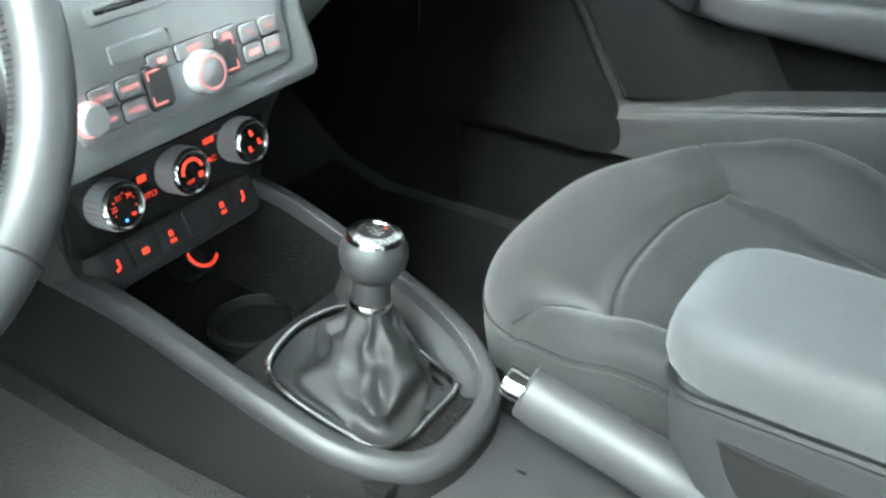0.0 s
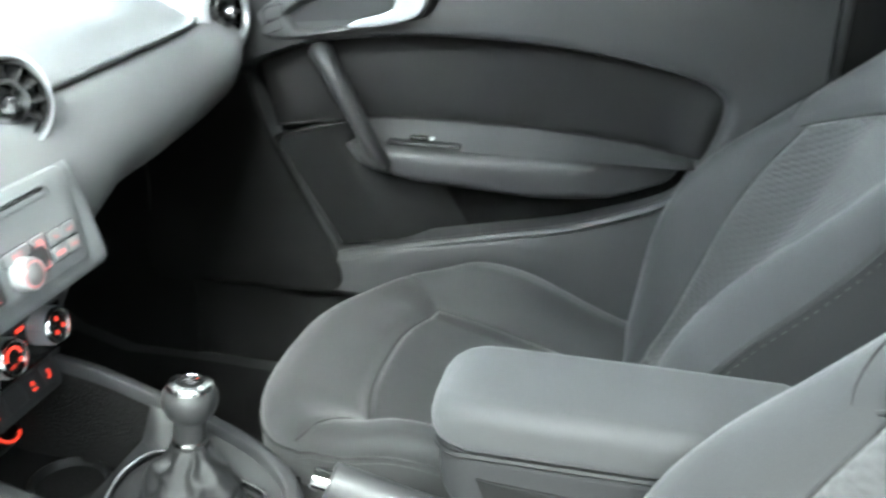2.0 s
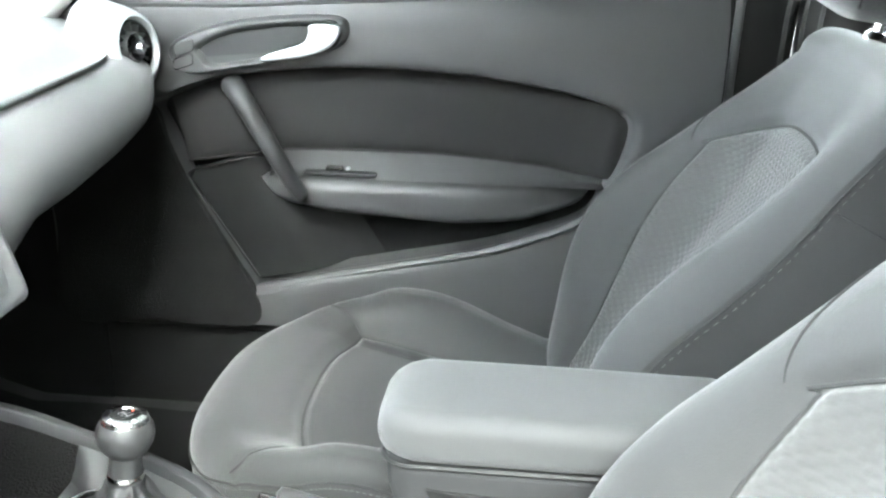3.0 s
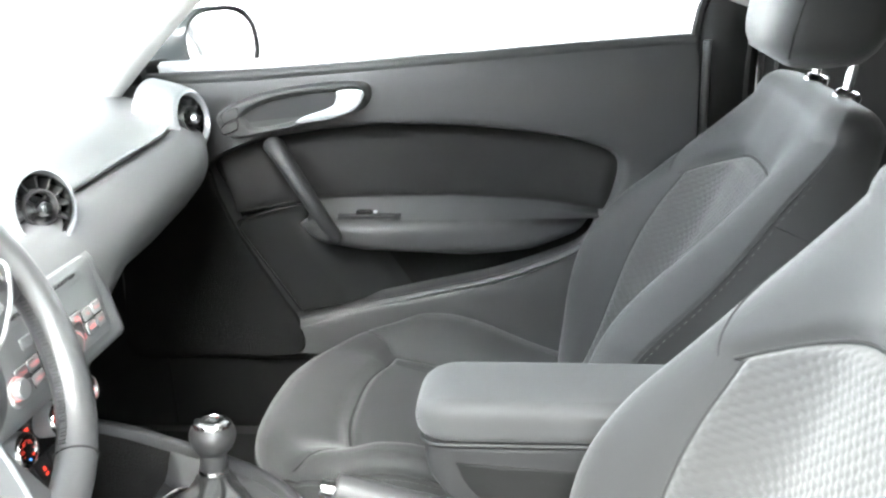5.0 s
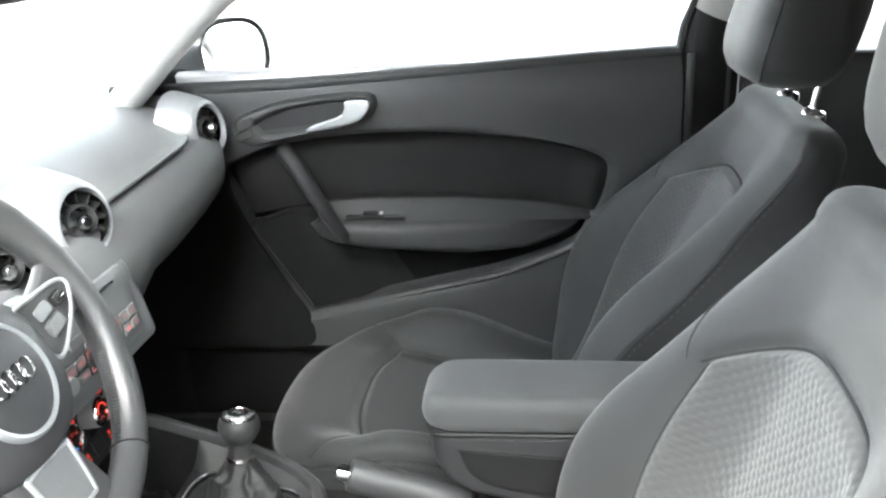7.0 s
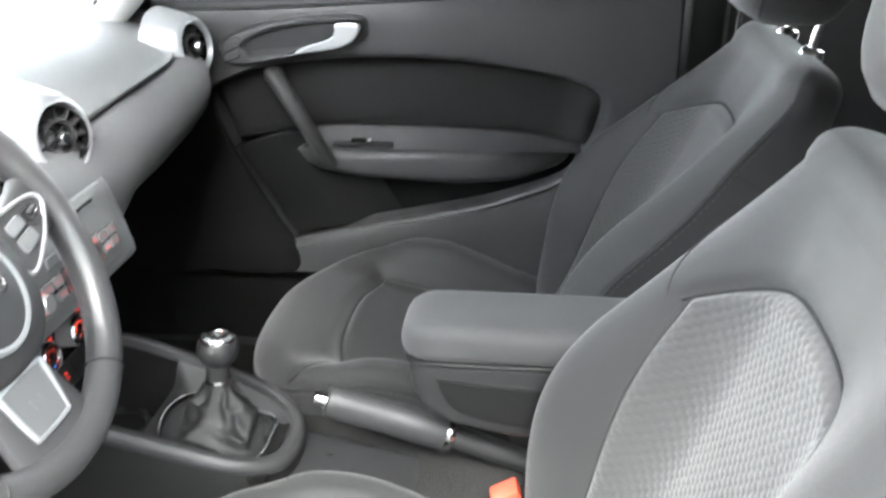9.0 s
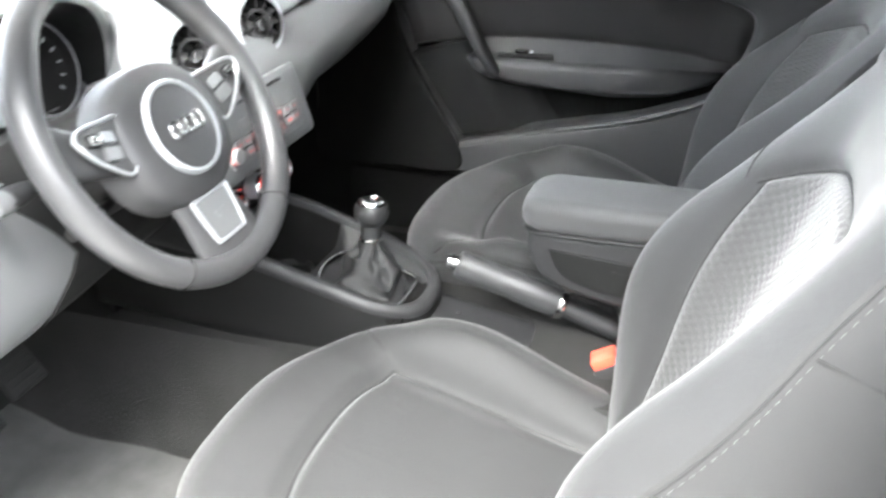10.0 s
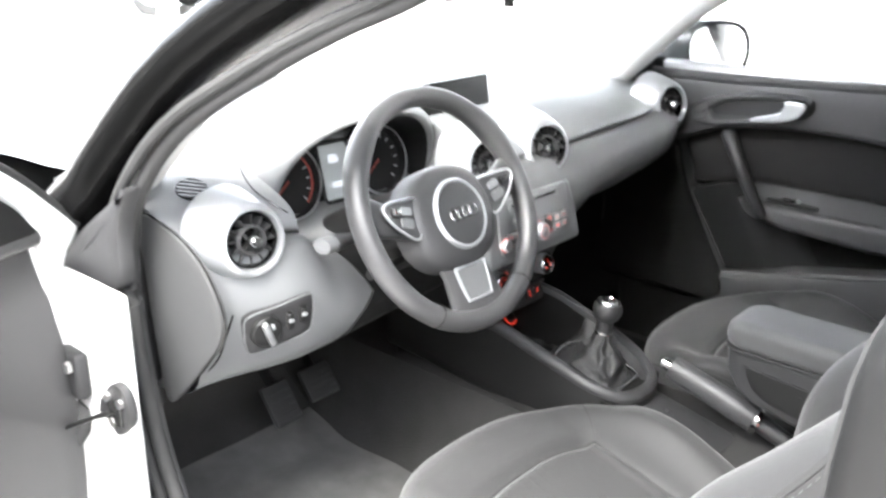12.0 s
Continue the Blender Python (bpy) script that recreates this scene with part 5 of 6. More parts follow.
def polar(loop, heights):
    """Radius and height of a loop round the lever's foot, as functions of the angle."""
    t = np.array([math.atan2(v - 0.01, u) for u, v in loop])
    k = np.argsort(t)
    r, h = np.array([math.hypot(u, v - 0.01) for u, v in loop])[k], np.array(heights)[k]
    return lambda a: (float(np.interp(a, t[k], r, period=2 * math.pi)), float(np.interp(a, t[k], h, period=2 * math.pi)))


inner_rim = [(offset_in(p, 0.0118), p.z - 0.012) for p in path if p.y < 0.098]
front = [(-0.082 + 0.164 * k / 20, 0.100) for k in range(21)]
rim_at = polar([(q.x, q.y) for q, h in inner_rim] + front, [h for q, h in inner_rim] + [0.533] * 21)
frame_at_angle = polar(BF, [boot_z(v) - 0.001 for u, v in BF])
bm = bmesh.new()
rings = []
for f in (0, 0.12, 0.35, 0.65, 0.9, 1.0):
    ring = []
    for k in range(120):
        a = -math.pi + 2 * math.pi * (k + 0.5) / 120
        (r0, h0), (r1, h1) = rim_at(a), frame_at_angle(a)
        r1 = min(r1, r0 * 0.98)
        r = r0 + (r1 - r0) * f
        ring.append(Vector((r * math.cos(a), 0.01 + r * math.sin(a), h0 + (h1 - h0) * ease(0, 1, f) ** 0.7)))
    rings.append(ring)
bridge(bm, rings, True)
part("boot_surround", bm, PLASTIC, con, "satin grey surround of the gear boot", 50)
bm = bmesh.new()
rings = []
NB = 144
for k in range(29):
    f = k / 28
    ring = []
    for i, (u, v) in enumerate(BF2):
        a = 2 * math.pi * i / NB
        tx, ty = 0.012 + 0.016 * math.cos(math.atan2(v, u)), 0.006 + 0.016 * math.sin(math.atan2(v, u))
        g = f ** 0.74
        x, y = u * (1 - g) * 0.96 + tx * g, v * (1 - g) * 0.96 + ty * g
        z = boot_z(v) * (1 - f) + 0.592 * f - 0.012 * math.sin(math.pi * min(1, f * 1.6)) * (f < 0.62)
        ca, sa = math.cos(a), math.sin(a)
        nz = 1.3 * noise.noise(Vector((1.3 * ca, 1.3 * sa, 1.8 * f + 2))) + 1.9 * (0.25 - abs(noise.noise(Vector((1.5 * ca + 4, 1.5 * sa, 2.6 * f + 7)))))
        k_ = 0.0120 * math.sin(math.pi * f ** 0.8) * nz
        ring.append(Vector((x + k_ * math.cos(math.atan2(v, u)), y + k_ * math.sin(math.atan2(v, u)), z + 0.6 * k_)))
    rings.append(ring)
bridge(bm, rings, True, (False, True))
part("boot", bm, BOOT, gear, "wrinkled black leather boot", 60)
LM = Matrix.Translation((0.012, 0.006, 0.588)) @ Vector((0.10, -0.06, 1)).to_track_quat("Z", "Y").to_matrix().to_4x4()
part("boot_collar", lathe(((0.0165, -0.006), (0.0175, 0.0), (0.0165, 0.006)), 24, LM), BOOT, gear)
part("neck", lathe(((0.0158, 0.002), (0.0155, 0.008), (0.0148, 0.02), (0.0158, 0.034)), 28, LM), KNOB, gear)
part("neck_ring", lathe(((0.0166, 0.003), (0.0170, 0.006), (0.0162, 0.009)), 28, LM), CHROME, gear, "chrome neck ring")
part("neck_inlay", tube([LM @ Vector((0.0115, -0.0115, 0.010)), LM @ Vector((0.0118, -0.0112, 0.022)), LM @ Vector((0.013, -0.011, 0.034))], (0.006, 0.0055, 0.002), 10), CHROME, gear, "chrome inlay")
kn = part("knob", lathe([(0.0155, 0.028), (0.0205, 0.033), (0.0250, 0.041), (0.0264, 0.049), (0.0252, 0.0565), (0.0215, 0.0625)], 40, LM), KNOB, gear, "dark leather ball knob")
part("knob_cap", lathe(((0.0218, 0.0605), (0.0220, 0.0640), (0.0200, 0.0668), (0.0140, 0.0680), (0.0134, 0.0670)), 40, LM), CHROME, kn, "polished chrome cap")
sh = part("shift_plate", lathe(((0.0138, 0.0660), (0.0134, 0.0672), (0, 0.0676)), 32, LM), PIANO, kn)
SPL = lambda a, b, c: LM @ Vector((a, b, 0.0679))
for u in (-0.005, 0, 0.005):
    bar(u, 0, 0.0008, 0.010, SPL, SILVER, sh, "shift_mark")
bar(0, 0, 0.0105, 0.0008, SPL, SILVER, sh, "shift_mark")
bar(0.001, -0.0085, 0.0012, 0.003, SPL, RED, sh, "shift_mark")

# ---- handbrake ----
hb = thing("handbrake", (0.03, -0.36, 0.46), "dark handbrake lever with chrome button and ring", "handbrake")
H0, H1, H2 = Vector((0.003, -0.138, 0.577)), Vector((0.024, -0.282, 0.523)), Vector((0.030, -0.42, 0.470))
d = (H1 - H0).normalized()
gp = [H0 + (H1 - H0) * k / 12 for k in range(13)]
part("grip", tube([H0 - d * 0.002] + gp, [0.015] + [0.0185, 0.0195, 0.0195, 0.0195, 0.0195, 0.0195, 0.0195, 0.020, 0.0205, 0.021, 0.021, 0.021, 0.0205], 20, flat=1.12), HUBSKIN, hb, "smooth dark grip")
part("ring", tube((H1, H1 + d * 0.003, H1 + d * 0.008, H1 + d * 0.010), (0.0205, 0.0217, 0.0217, 0.0205), 24, flat=1.12), CHROME, hb, "thin chrome ring")
part("lever", tube([H1 + d * 0.008, H1 + (H2 - H1) * 0.5, H2], (0.0170, 0.0165, 0.016), 18, flat=0.9), PLASTIC, hb)
part("button", tube((H0 + d * 0.004, H0 - d * 0.012, H0 - d * 0.017, H0 - d * 0.018), (0.0115, 0.0115, 0.0105, 0.008), 18), CHROME, hb, "chrome release button")

# ---- armrest ----
arm = thing("folding_armrest", (0, -0.45, 0.45), "grey cloth-topped folding centre armrest over a dark base", "arm support")


def arm_ring(y, hw, z0, z1, r=0.016):
    return [Vector((u, y, v)) for u, v in rounded(2 * hw, z1 - z0, r, 6, (0.0, (z0 + z1) / 2))]


bm = bmesh.new()
rings = []
for k, (y, sh, dz) in enumerate(((-0.2395, 0.032, 0.020), (-0.242, 0.022, 0.012), (-0.248, 0.013, 0.006), (-0.258, 0.006, 0.002), (-0.272, 0.001, 0.0), (-0.29, 0, 0), (-0.40, -0.001, 0.001), (-0.52, 0.0, 0.002), (-0.55, 0.01, 0.008), (-0.556, 0.025, 0.02))):
    rings.append(arm_ring(y, 0.057 - sh, 0.670 + dz * 0.4, 0.718 - dz, min(0.017, 0.05 - sh)))
bridge(bm, rings, True, (True, True))
part("lid", bm, ARMCLOTH, arm, "grey padded armrest lid", 60)
part("lid_seam", tube([Vector((u, -0.40 + v, 0.6715)) for u, v in rounded(0.107, 0.308, 0.024, 6)], 0.0028, 6, True), DARK, arm)
bm = bmesh.new()
rings = []
for y, z0, hw in ((-0.250, 0.645, 0.040), (-0.256, 0.628, 0.048), (-0.275, 0.602, 0.0505), (-0.30, 0.588, 0.051), (-0.36, 0.575, 0.051), (-0.50, 0.560, 0.051), (-0.56, 0.555, 0.048)):
    rings.append(arm_ring(y, hw, z0, 0.671, 0.010))
bridge(bm, rings, True, (True, True))
part("box", bm, PLASTIC, arm, "dark plastic armrest box", 60)
loop = [(q.x, q.y) for q in curve([(-0.285, 0.645, 0), (-0.30, 0.648, 0), (-0.42, 0.640, 0), (-0.52, 0.632, 0), (-0.53, 0.60, 0), (-0.42, 0.588, 0), (-0.315, 0.605, 0)], 48, True)]
part("side_recess", plate(loop, lambda u, v, h: Vector((-0.0505 - h, u, v)), 0.0025, 0.001), DARK, arm)
part("latch", block((0.022, 0.006, 0.010), (-0.020, -0.2445, 0.684), 0.002), SILVER, arm, "small lid latch")
part("pivot", block((0.085, 0.10, 0.17), (0, -0.52, 0.50), 0.015, seg=3), DARK, arm)

# ---- seat belt buckles ----
def buckle(x, y, z, yaw, label):
    b = thing("belt_buckle", (x, y - 0.01, z - 0.06), label, "belt buckle", "belt buckles")
    m = pose(x, y, z, -25, 0, yaw)
    part("buckle_body", block((0.034, 0.042, 0.075), (0, 0, 0), 0.006, m @ pose(0, 0, -0.044)), BUCKLE, b)
    part("release_button", block((0.030, 0.036, 0.016), (0, 0, 0), 0.003, m @ pose(0, 0, 0.0)), RED, b, "red release button")
    part("buckle_stalk", block((0.022, 0.012, 0.10), (0, 0, 0), 0.003, m @ pose(0, -0.004, -0.11)), DARK, b)


buckle(-0.045, -0.365, 0.488, 10, "black seat belt buckle with red button beside the driver seat")
buckle(0.066, -0.375, 0.528, -10, "black seat belt buckle with red button beside the passenger seat")

# ---- passenger door ----
door = thing("passenger_door", (0.74, 0.40, 0.42), "closed dark grey passenger door with armrest and silver release lever", "door")


hole = [(0.235, 0.790), (0.203, 0.811), (0.124, 0.840), (0.034, 0.854), (-0.054, 0.861), (-0.158, 0.861), (-0.270, 0.853), (-0.380, 0.837), (-0.448, 0.819), (-0.483, 0.800), (-0.489, 0.772), (-0.478, 0.730), (-0.462, 0.695), (-0.448, 0.655), (-0.418, 0.631), (-0.348, 0.604), (-0.276, 0.581), (-0.184, 0.561), (-0.042, 0.530), (0.085, 0.499), (0.120, 0.540), (0.155, 0.600), (0.19, 0.67), (0.215, 0.74)]
hole = [(-0.12 + (q.x + 0.12) * 1.035, 0.70 + (q.y - 0.70) * 1.03) for q in curve([(*q, 0) for q in hole], 144, True)]


def outer_pt(u, v):
    """From a point of the opening straight out to the door's edge."""
    c = (-0.12, 0.70)
    du, dv = u - c[0], v - c[1]
    t = 1e9
    for lim, d in ((0.43 - c[0], du), (-0.62 - c[0], du)):
        if d * lim > 0:
            t = min(t, lim / d)
    top = 0.944
    bot = 0.43
    if dv > 0:
        for _ in range(3):
            top = belt_z(c[0] + du * ((top - c[1]) / dv))
        t = min(t, (top - c[1]) / dv)
    elif dv < 0:
        t = min(t, (bot - c[1]) / dv)
    return c[0] + du * t, c[1] + dv * t


def belt_z(y):
    return lerp(y, (-0.62, -0.42, -0.22, -0.06, 0.11, 0.33, 0.6), (0.983, 0.974, 0.963, 0.955, 0.946, 0.943, 0.943))


def door_x(z, y):
    """The inner face of the door: fullest at the waist, falling back low down and towards the belt."""
    return 0.690 - 0.022 * ease(0.5, 0.88, z) + 0.02 * ease(0.93, 0.985, z) - 0.016 * ease(0.62, 0.46, z)


bm = bmesh.new()
rows = [[] for _ in range(9)]
for u, v in hole:
    ou, ov = outer_pt(u, v)
    iu, iv = u + (-0.12 - u) * 0.035, v + (0.70 - v) * 0.05
    rows[0].append(Vector((0.728, iu, iv)))
    rows[1].append(Vector((door_x(v, u) + 0.016, u + (iu - u) * 0.6, v + (iv - v) * 0.6)))
    rows[2].append(Vector((door_x(v, u) + 0.006, u + (iu - u) * 0.22, v + (iv - v) * 0.22)))
    rows[3].append(Vector((door_x(v, u) + 0.001, u, v)))
    for k, f in ((4, 0.12), (5, 0.35), (6, 0.62), (7, 0.88), (8, 1.0)):
        y, z = u + (ou - u) * f, v + (ov - v) * f
        rows[k].append(Vector((door_x(z, y) - (0.004 if k == 4 else 0), y, z)))
bridge(bm, rows, True)
part("door_panel", bm, DOOR, door, "dark grained door panel", 50)
part("door_shell", block((0.06, 1.22, 0.56), (0.79, -0.01, 0.69), 0.02), WHITE, door, "white painted outer door skin")
part("belt_trim", tube(curve([(0.722, y, belt_z(y) + 0.001) for y in (-0.62, -0.4, -0.2, 0, 0.2, 0.45)], 30), 0.012, 10), DOOR, door)
part("window_seal", tube(curve([(0.738, y, belt_z(y) + 0.004) for y in (-0.62, -0.4, -0.2, 0, 0.2, 0.45)], 30), 0.008, 8), RUBBER, door)
# Near-black lining: the door pocket's shade put into its colour.
part("inner_lining", block((0.012, 0.80, 0.46), (0.748, -0.12, 0.68), 0.003), SHADE_FELT, door)

# fabric insert under the arch
top = [(0.222, 0.806), (0.12, 0.840), (0.03, 0.855), (-0.06, 0.862), (-0.16, 0.862), (-0.27, 0.855), (-0.38, 0.839), (-0.445, 0.822), (-0.497, 0.792)]
low_ = [(0.20, 0.700), (0.10, 0.716), (0.02, 0.726), (-0.088, 0.729), (-0.16, 0.728), (-0.225, 0.727), (-0.36, 0.716), (-0.42, 0.706), (-0.480, 0.700)]
tc, lc = curve([(*q, 0) for q in top], 41), curve([(*q, 0) for q in low_], 41)


def curve_at(line, f):
    i = min(int(f * 40), 39)
    return line[i].lerp(line[i + 1], f * 40 - i)


def insert_pt(u, v):
    p = curve_at(lc, u).lerp(curve_at(tc, u), v)
    return Vector((0.717 - 0.014 * math.sin(math.pi * v) ** 0.6 * ease(0, 0.06, u) * ease(0, 0.06, 1 - u) - 0.024 * ease(0.84, 1.0, u), p.x, p.y))


part("fabric_insert", sheet(60, 16, insert_pt), INSERT, door, "dark cloth insert in the upper door")
part("insert_groove", tube([Vector((0.714, p.x, p.y - 0.001)) for p in lc], 0.0016, 6), SEAM, door)


def shelf_pt(u, v):
    """The flat top of the arm rest, from its rounded edge up to the insert."""
    p = curve_at(lc, 0.19 + 0.81 * u)
    return Vector((0.719 - 0.035 * v, p.x, lerp(v, (0, 0.25, 1), (p.y - 0.003, p.y - 0.012, 0.688))))


part("arm_shelf", sheet(40, 8, shelf_pt), DOOR, door, "flat grained top behind the arm rest")
# lower middle and speaker panel
def lower_pt(u, v):
    z = 0.508 + (0.690 - 0.508) * v
    y0 = lerp(v, (0, 0.3, 0.92, 1.0), (0.092, 0.126, 0.198, 0.188))
    z1 = z + (0.045 - 0.02 * v) * u + 0.012 * v * ease(0, 0.3, u)
    return Vector((0.692 + 0.020 * u + 0.034 * ease(0.34, 0.72, u) + 0.010 * ease(0.03, 0.0, u), y0 - 0.264 * u, z1))


part("speaker_panel", sheet(36, 24, lower_pt, (0.02, 0, 0)), SPEAKER, door, "smooth grey speaker panel in the lower door", 50)
part("speaker_edge", tube(curve([lower_pt(0.0, v) + Vector((-0.002, 0, 0)) for v in (0.0, 0.2, 0.4, 0.6, 0.8, 0.92, 0.98)] + [lower_pt(u, 1.0) + Vector((-0.002, 0, 0)) for u in (0.08, 0.3, 0.55)], 40), 0.0022, 8), DARK, door)

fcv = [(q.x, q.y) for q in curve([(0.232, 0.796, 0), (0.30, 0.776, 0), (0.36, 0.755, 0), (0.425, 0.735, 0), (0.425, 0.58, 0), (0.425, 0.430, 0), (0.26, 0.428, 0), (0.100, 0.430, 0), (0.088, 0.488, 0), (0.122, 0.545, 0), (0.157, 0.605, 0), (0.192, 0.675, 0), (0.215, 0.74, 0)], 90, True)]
# Dark cloth like the insert, coloured blacker still for footwell shade.
part("front_infill", plate(fcv, lambda u, v, h: Vector((door_x(v, u) + 0.006 - h, u, v)), 0.011, 0.004), SHADE_FELT, door, "dark cloth infill at the door's front, deepened for footwell shade")

# armrest
bm = bmesh.new()
rings = []
for k in range(41):
    f = k / 40
    y = 0.078 - 0.525 * f
    zt = lerp(y, (-0.447, -0.36, -0.23, 0.0, 0.05, 0.078), (0.682, 0.690, 0.694, 0.694, 0.695, 0.682))
    zb = lerp(y, (-0.447, -0.43, -0.347, -0.23, -0.04, 0.03, 0.06, 0.078), (0.676, 0.650, 0.622, 0.615, 0.630, 0.642, 0.660, 0.676))
    bul = lerp(y, (-0.447, -0.40, -0.30, -0.05, 0.05, 0.078), (0.010, 0.030, 0.062, 0.080, 0.072, 0.040))
    zm = (zt + zb) / 2
    ring = []
    for j in range(21):
        a = radians(90 - 9 * j)
        ring.append(Vector((0.744 - bul * max(0, math.cos(a)) ** 0.5, y, zm + (zt - zb) / 2 * math.copysign(abs(math.sin(a)) ** 0.7, math.sin(a)))))
    rings.append(ring)
bridge(bm, rings, False, (True, True))
da = part("armrest", bm, DOOR, door, "dark padded door armrest", 60)
part("switch_plate", block((0.028, 0.115, 0.006), (0.695, -0.055, 0.696), 0.002, pose(0, 0, 0, 0, -4, 0)), PLASTIC, da)
part("window_switch", block((0.012, 0.028, 0.010), (0.694, -0.045, 0.701), 0.003), PIANO, da, "small window switch")
part("switch_tip", block((0.008, 0.006, 0.004), (0.694, -0.066, 0.702), 0.001), SILVER, da)
# pocket
part("pocket_edge", tube(curve([(0.687, y, z) for y, z in ((0.092, 0.490), (-0.042, 0.523), (-0.184, 0.554), (-0.276, 0.574), (-0.348, 0.598), (-0.418, 0.627), (-0.455, 0.655))], 40), 0.0095, 10, flat=0.8), DOOR, door, "grey edge of the door pocket")
part("lower_ledge", tube(curve([(0.694, y, z) for y, z in ((-0.20, 0.492), (-0.30, 0.503), (-0.42, 0.515), (-0.56, 0.525))], 20), 0.006, 8), DOOR, door)
part("pocket_floor", block((0.05, 0.45, 0.012), (0.715, -0.16, 0.50), 0.003, pose(0, 0, 0, -12.5)), DARK, door)

# release lever bezel
sur = [(q.x, q.y) for q in curve([(0.197, 0.888, 0), (0.168, 0.908, 0), (0.106, 0.927, 0), (0.037, 0.937, 0), (-0.031, 0.941, 0), (-0.072, 0.936, 0), (-0.078, 0.912, 0), (-0.054, 0.889, 0), (0.023, 0.870, 0), (0.129, 0.850, 0), (0.173, 0.848, 0), (0.193, 0.866, 0)], 72, True)]
rec = [(q.x, q.y) for q in curve([(0.153, 0.890, 0), (0.110, 0.913, 0), (0.040, 0.926, 0), (-0.020, 0.930, 0), (-0.063, 0.928, 0), (-0.052, 0.894, 0), (0.043, 0.874, 0), (0.127, 0.862, 0), (0.147, 0.874, 0)], 60, True)]
sur2, rec2 = inset_loop([(q.x, q.y) for q in curve([(*q, 0) for q in sur], 96, True)], 0.006), [(q.x, q.y) for q in curve([(*q, 0) for q in rec], 96, True)]
sur1 = [(q.x, q.y) for q in curve([(*q, 0) for q in sur], 96, True)]


def match(loop, guide):
    """The loop's points, begun at the one nearest to the guide's first."""
    k = min(range(len(loop)), key=lambda i: (loop[i][0] - guide[0][0]) ** 2 + (loop[i][1] - guide[0][1]) ** 2)
    return loop[k:] + loop[:k]


rec2 = match(rec2, sur2)
bm = bmesh.new()
bridge(bm, [[Vector((door_x(v, u) - h, u, v)) for u, v in loop] for loop, h in ((sur1, -0.002), (inset_loop(sur1, 0.003), 0.009), (sur2, 0.013), (inset_loop(rec2, -0.003), 0.0135), (inset_loop(rec2, 0.0005), 0.0125), (inset_loop(rec2, 0.004), 0.003), (inset_loop(rec2, 0.010), -0.001))], True)
bez = part("release_bezel", bm, DOOR, door, "raised dark bezel round the release lever", 60)
# Really the bezel's grey; the hollow's shade is put into a darker plastic.
part("release_recess", plate(inset_loop(rec2, 0.002), lambda u, v, h: Vector((door_x(v, u) - 0.0005 - h + 0.004 * ease(0.0, -0.06, u), u, v)), 0.001, 0.0005), PLASTIC, bez, "hollow behind the release lever, its shade in the dark colour")
lev = [(q.x, q.y) for q in curve([(0.050, 0.874, 0), (0.040, 0.884, 0), (-0.005, 0.898, 0), (-0.022, 0.910, 0), (-0.026, 0.928, 0), (-0.066, 0.927, 0), (-0.064, 0.908, 0), (-0.046, 0.892, 0), (-0.005, 0.880, 0)], 60, True)]
part("release_lever", plate(lev, lambda u, v, h: Vector((door_x(v, u) - 0.012 - h - 0.006 * ease(0.05, -0.03, u), u, v)), 0.009, 0.004), SILVER, bez, "bright silver release lever")
for kz, kh in ((0.889, 0.018), (0.868, 0.016)):
    kk = [(0.172 + 0.012 * (kz > 0.88) * -0.2 + u, kz + v - 0.35 * u) for u, v in rounded(0.030, kh, 0.004, 3)]
    part("lock_key", plate(kk, lambda u, v, h: Vector((door_x(v, u) - 0.0122 - h, u, v)), 0.0026, 0.001), DOOR, bez)
    part("key_gap", tube([Vector((door_x(v, u) - 0.0138, u, v)) for u, v in kk], 0.0008, 5, True), PIANO, bez)
# grab handle
gh = curve(((0.670, 0.104, 0.834), (0.650, 0.086, 0.820), (0.638, 0.050, 0.764), (0.641, 0.018, 0.704), (0.660, 0.000, 0.662)), 26)
part("grab_handle", tube(gh, [0.012, 0.0165] + [0.0175 - 0.00028 * k for k in range(20)] + [0.0120, 0.0118, 0.0112, 0.009], 16, flat=1.15, up=(1, 0, 0)), PLASTIC, door, "dark slanting grab handle", 60)
part("handle_joint", tube([gh[7] + Vector((0.0142 * math.cos(q), 0.011 * math.sin(q) * 0.9, 0.0142 * math.sin(q) * 0.5)) for q in (2 * math.pi * j / 16 for j in range(16))], 0.0006, 4, True), PIANO, door)

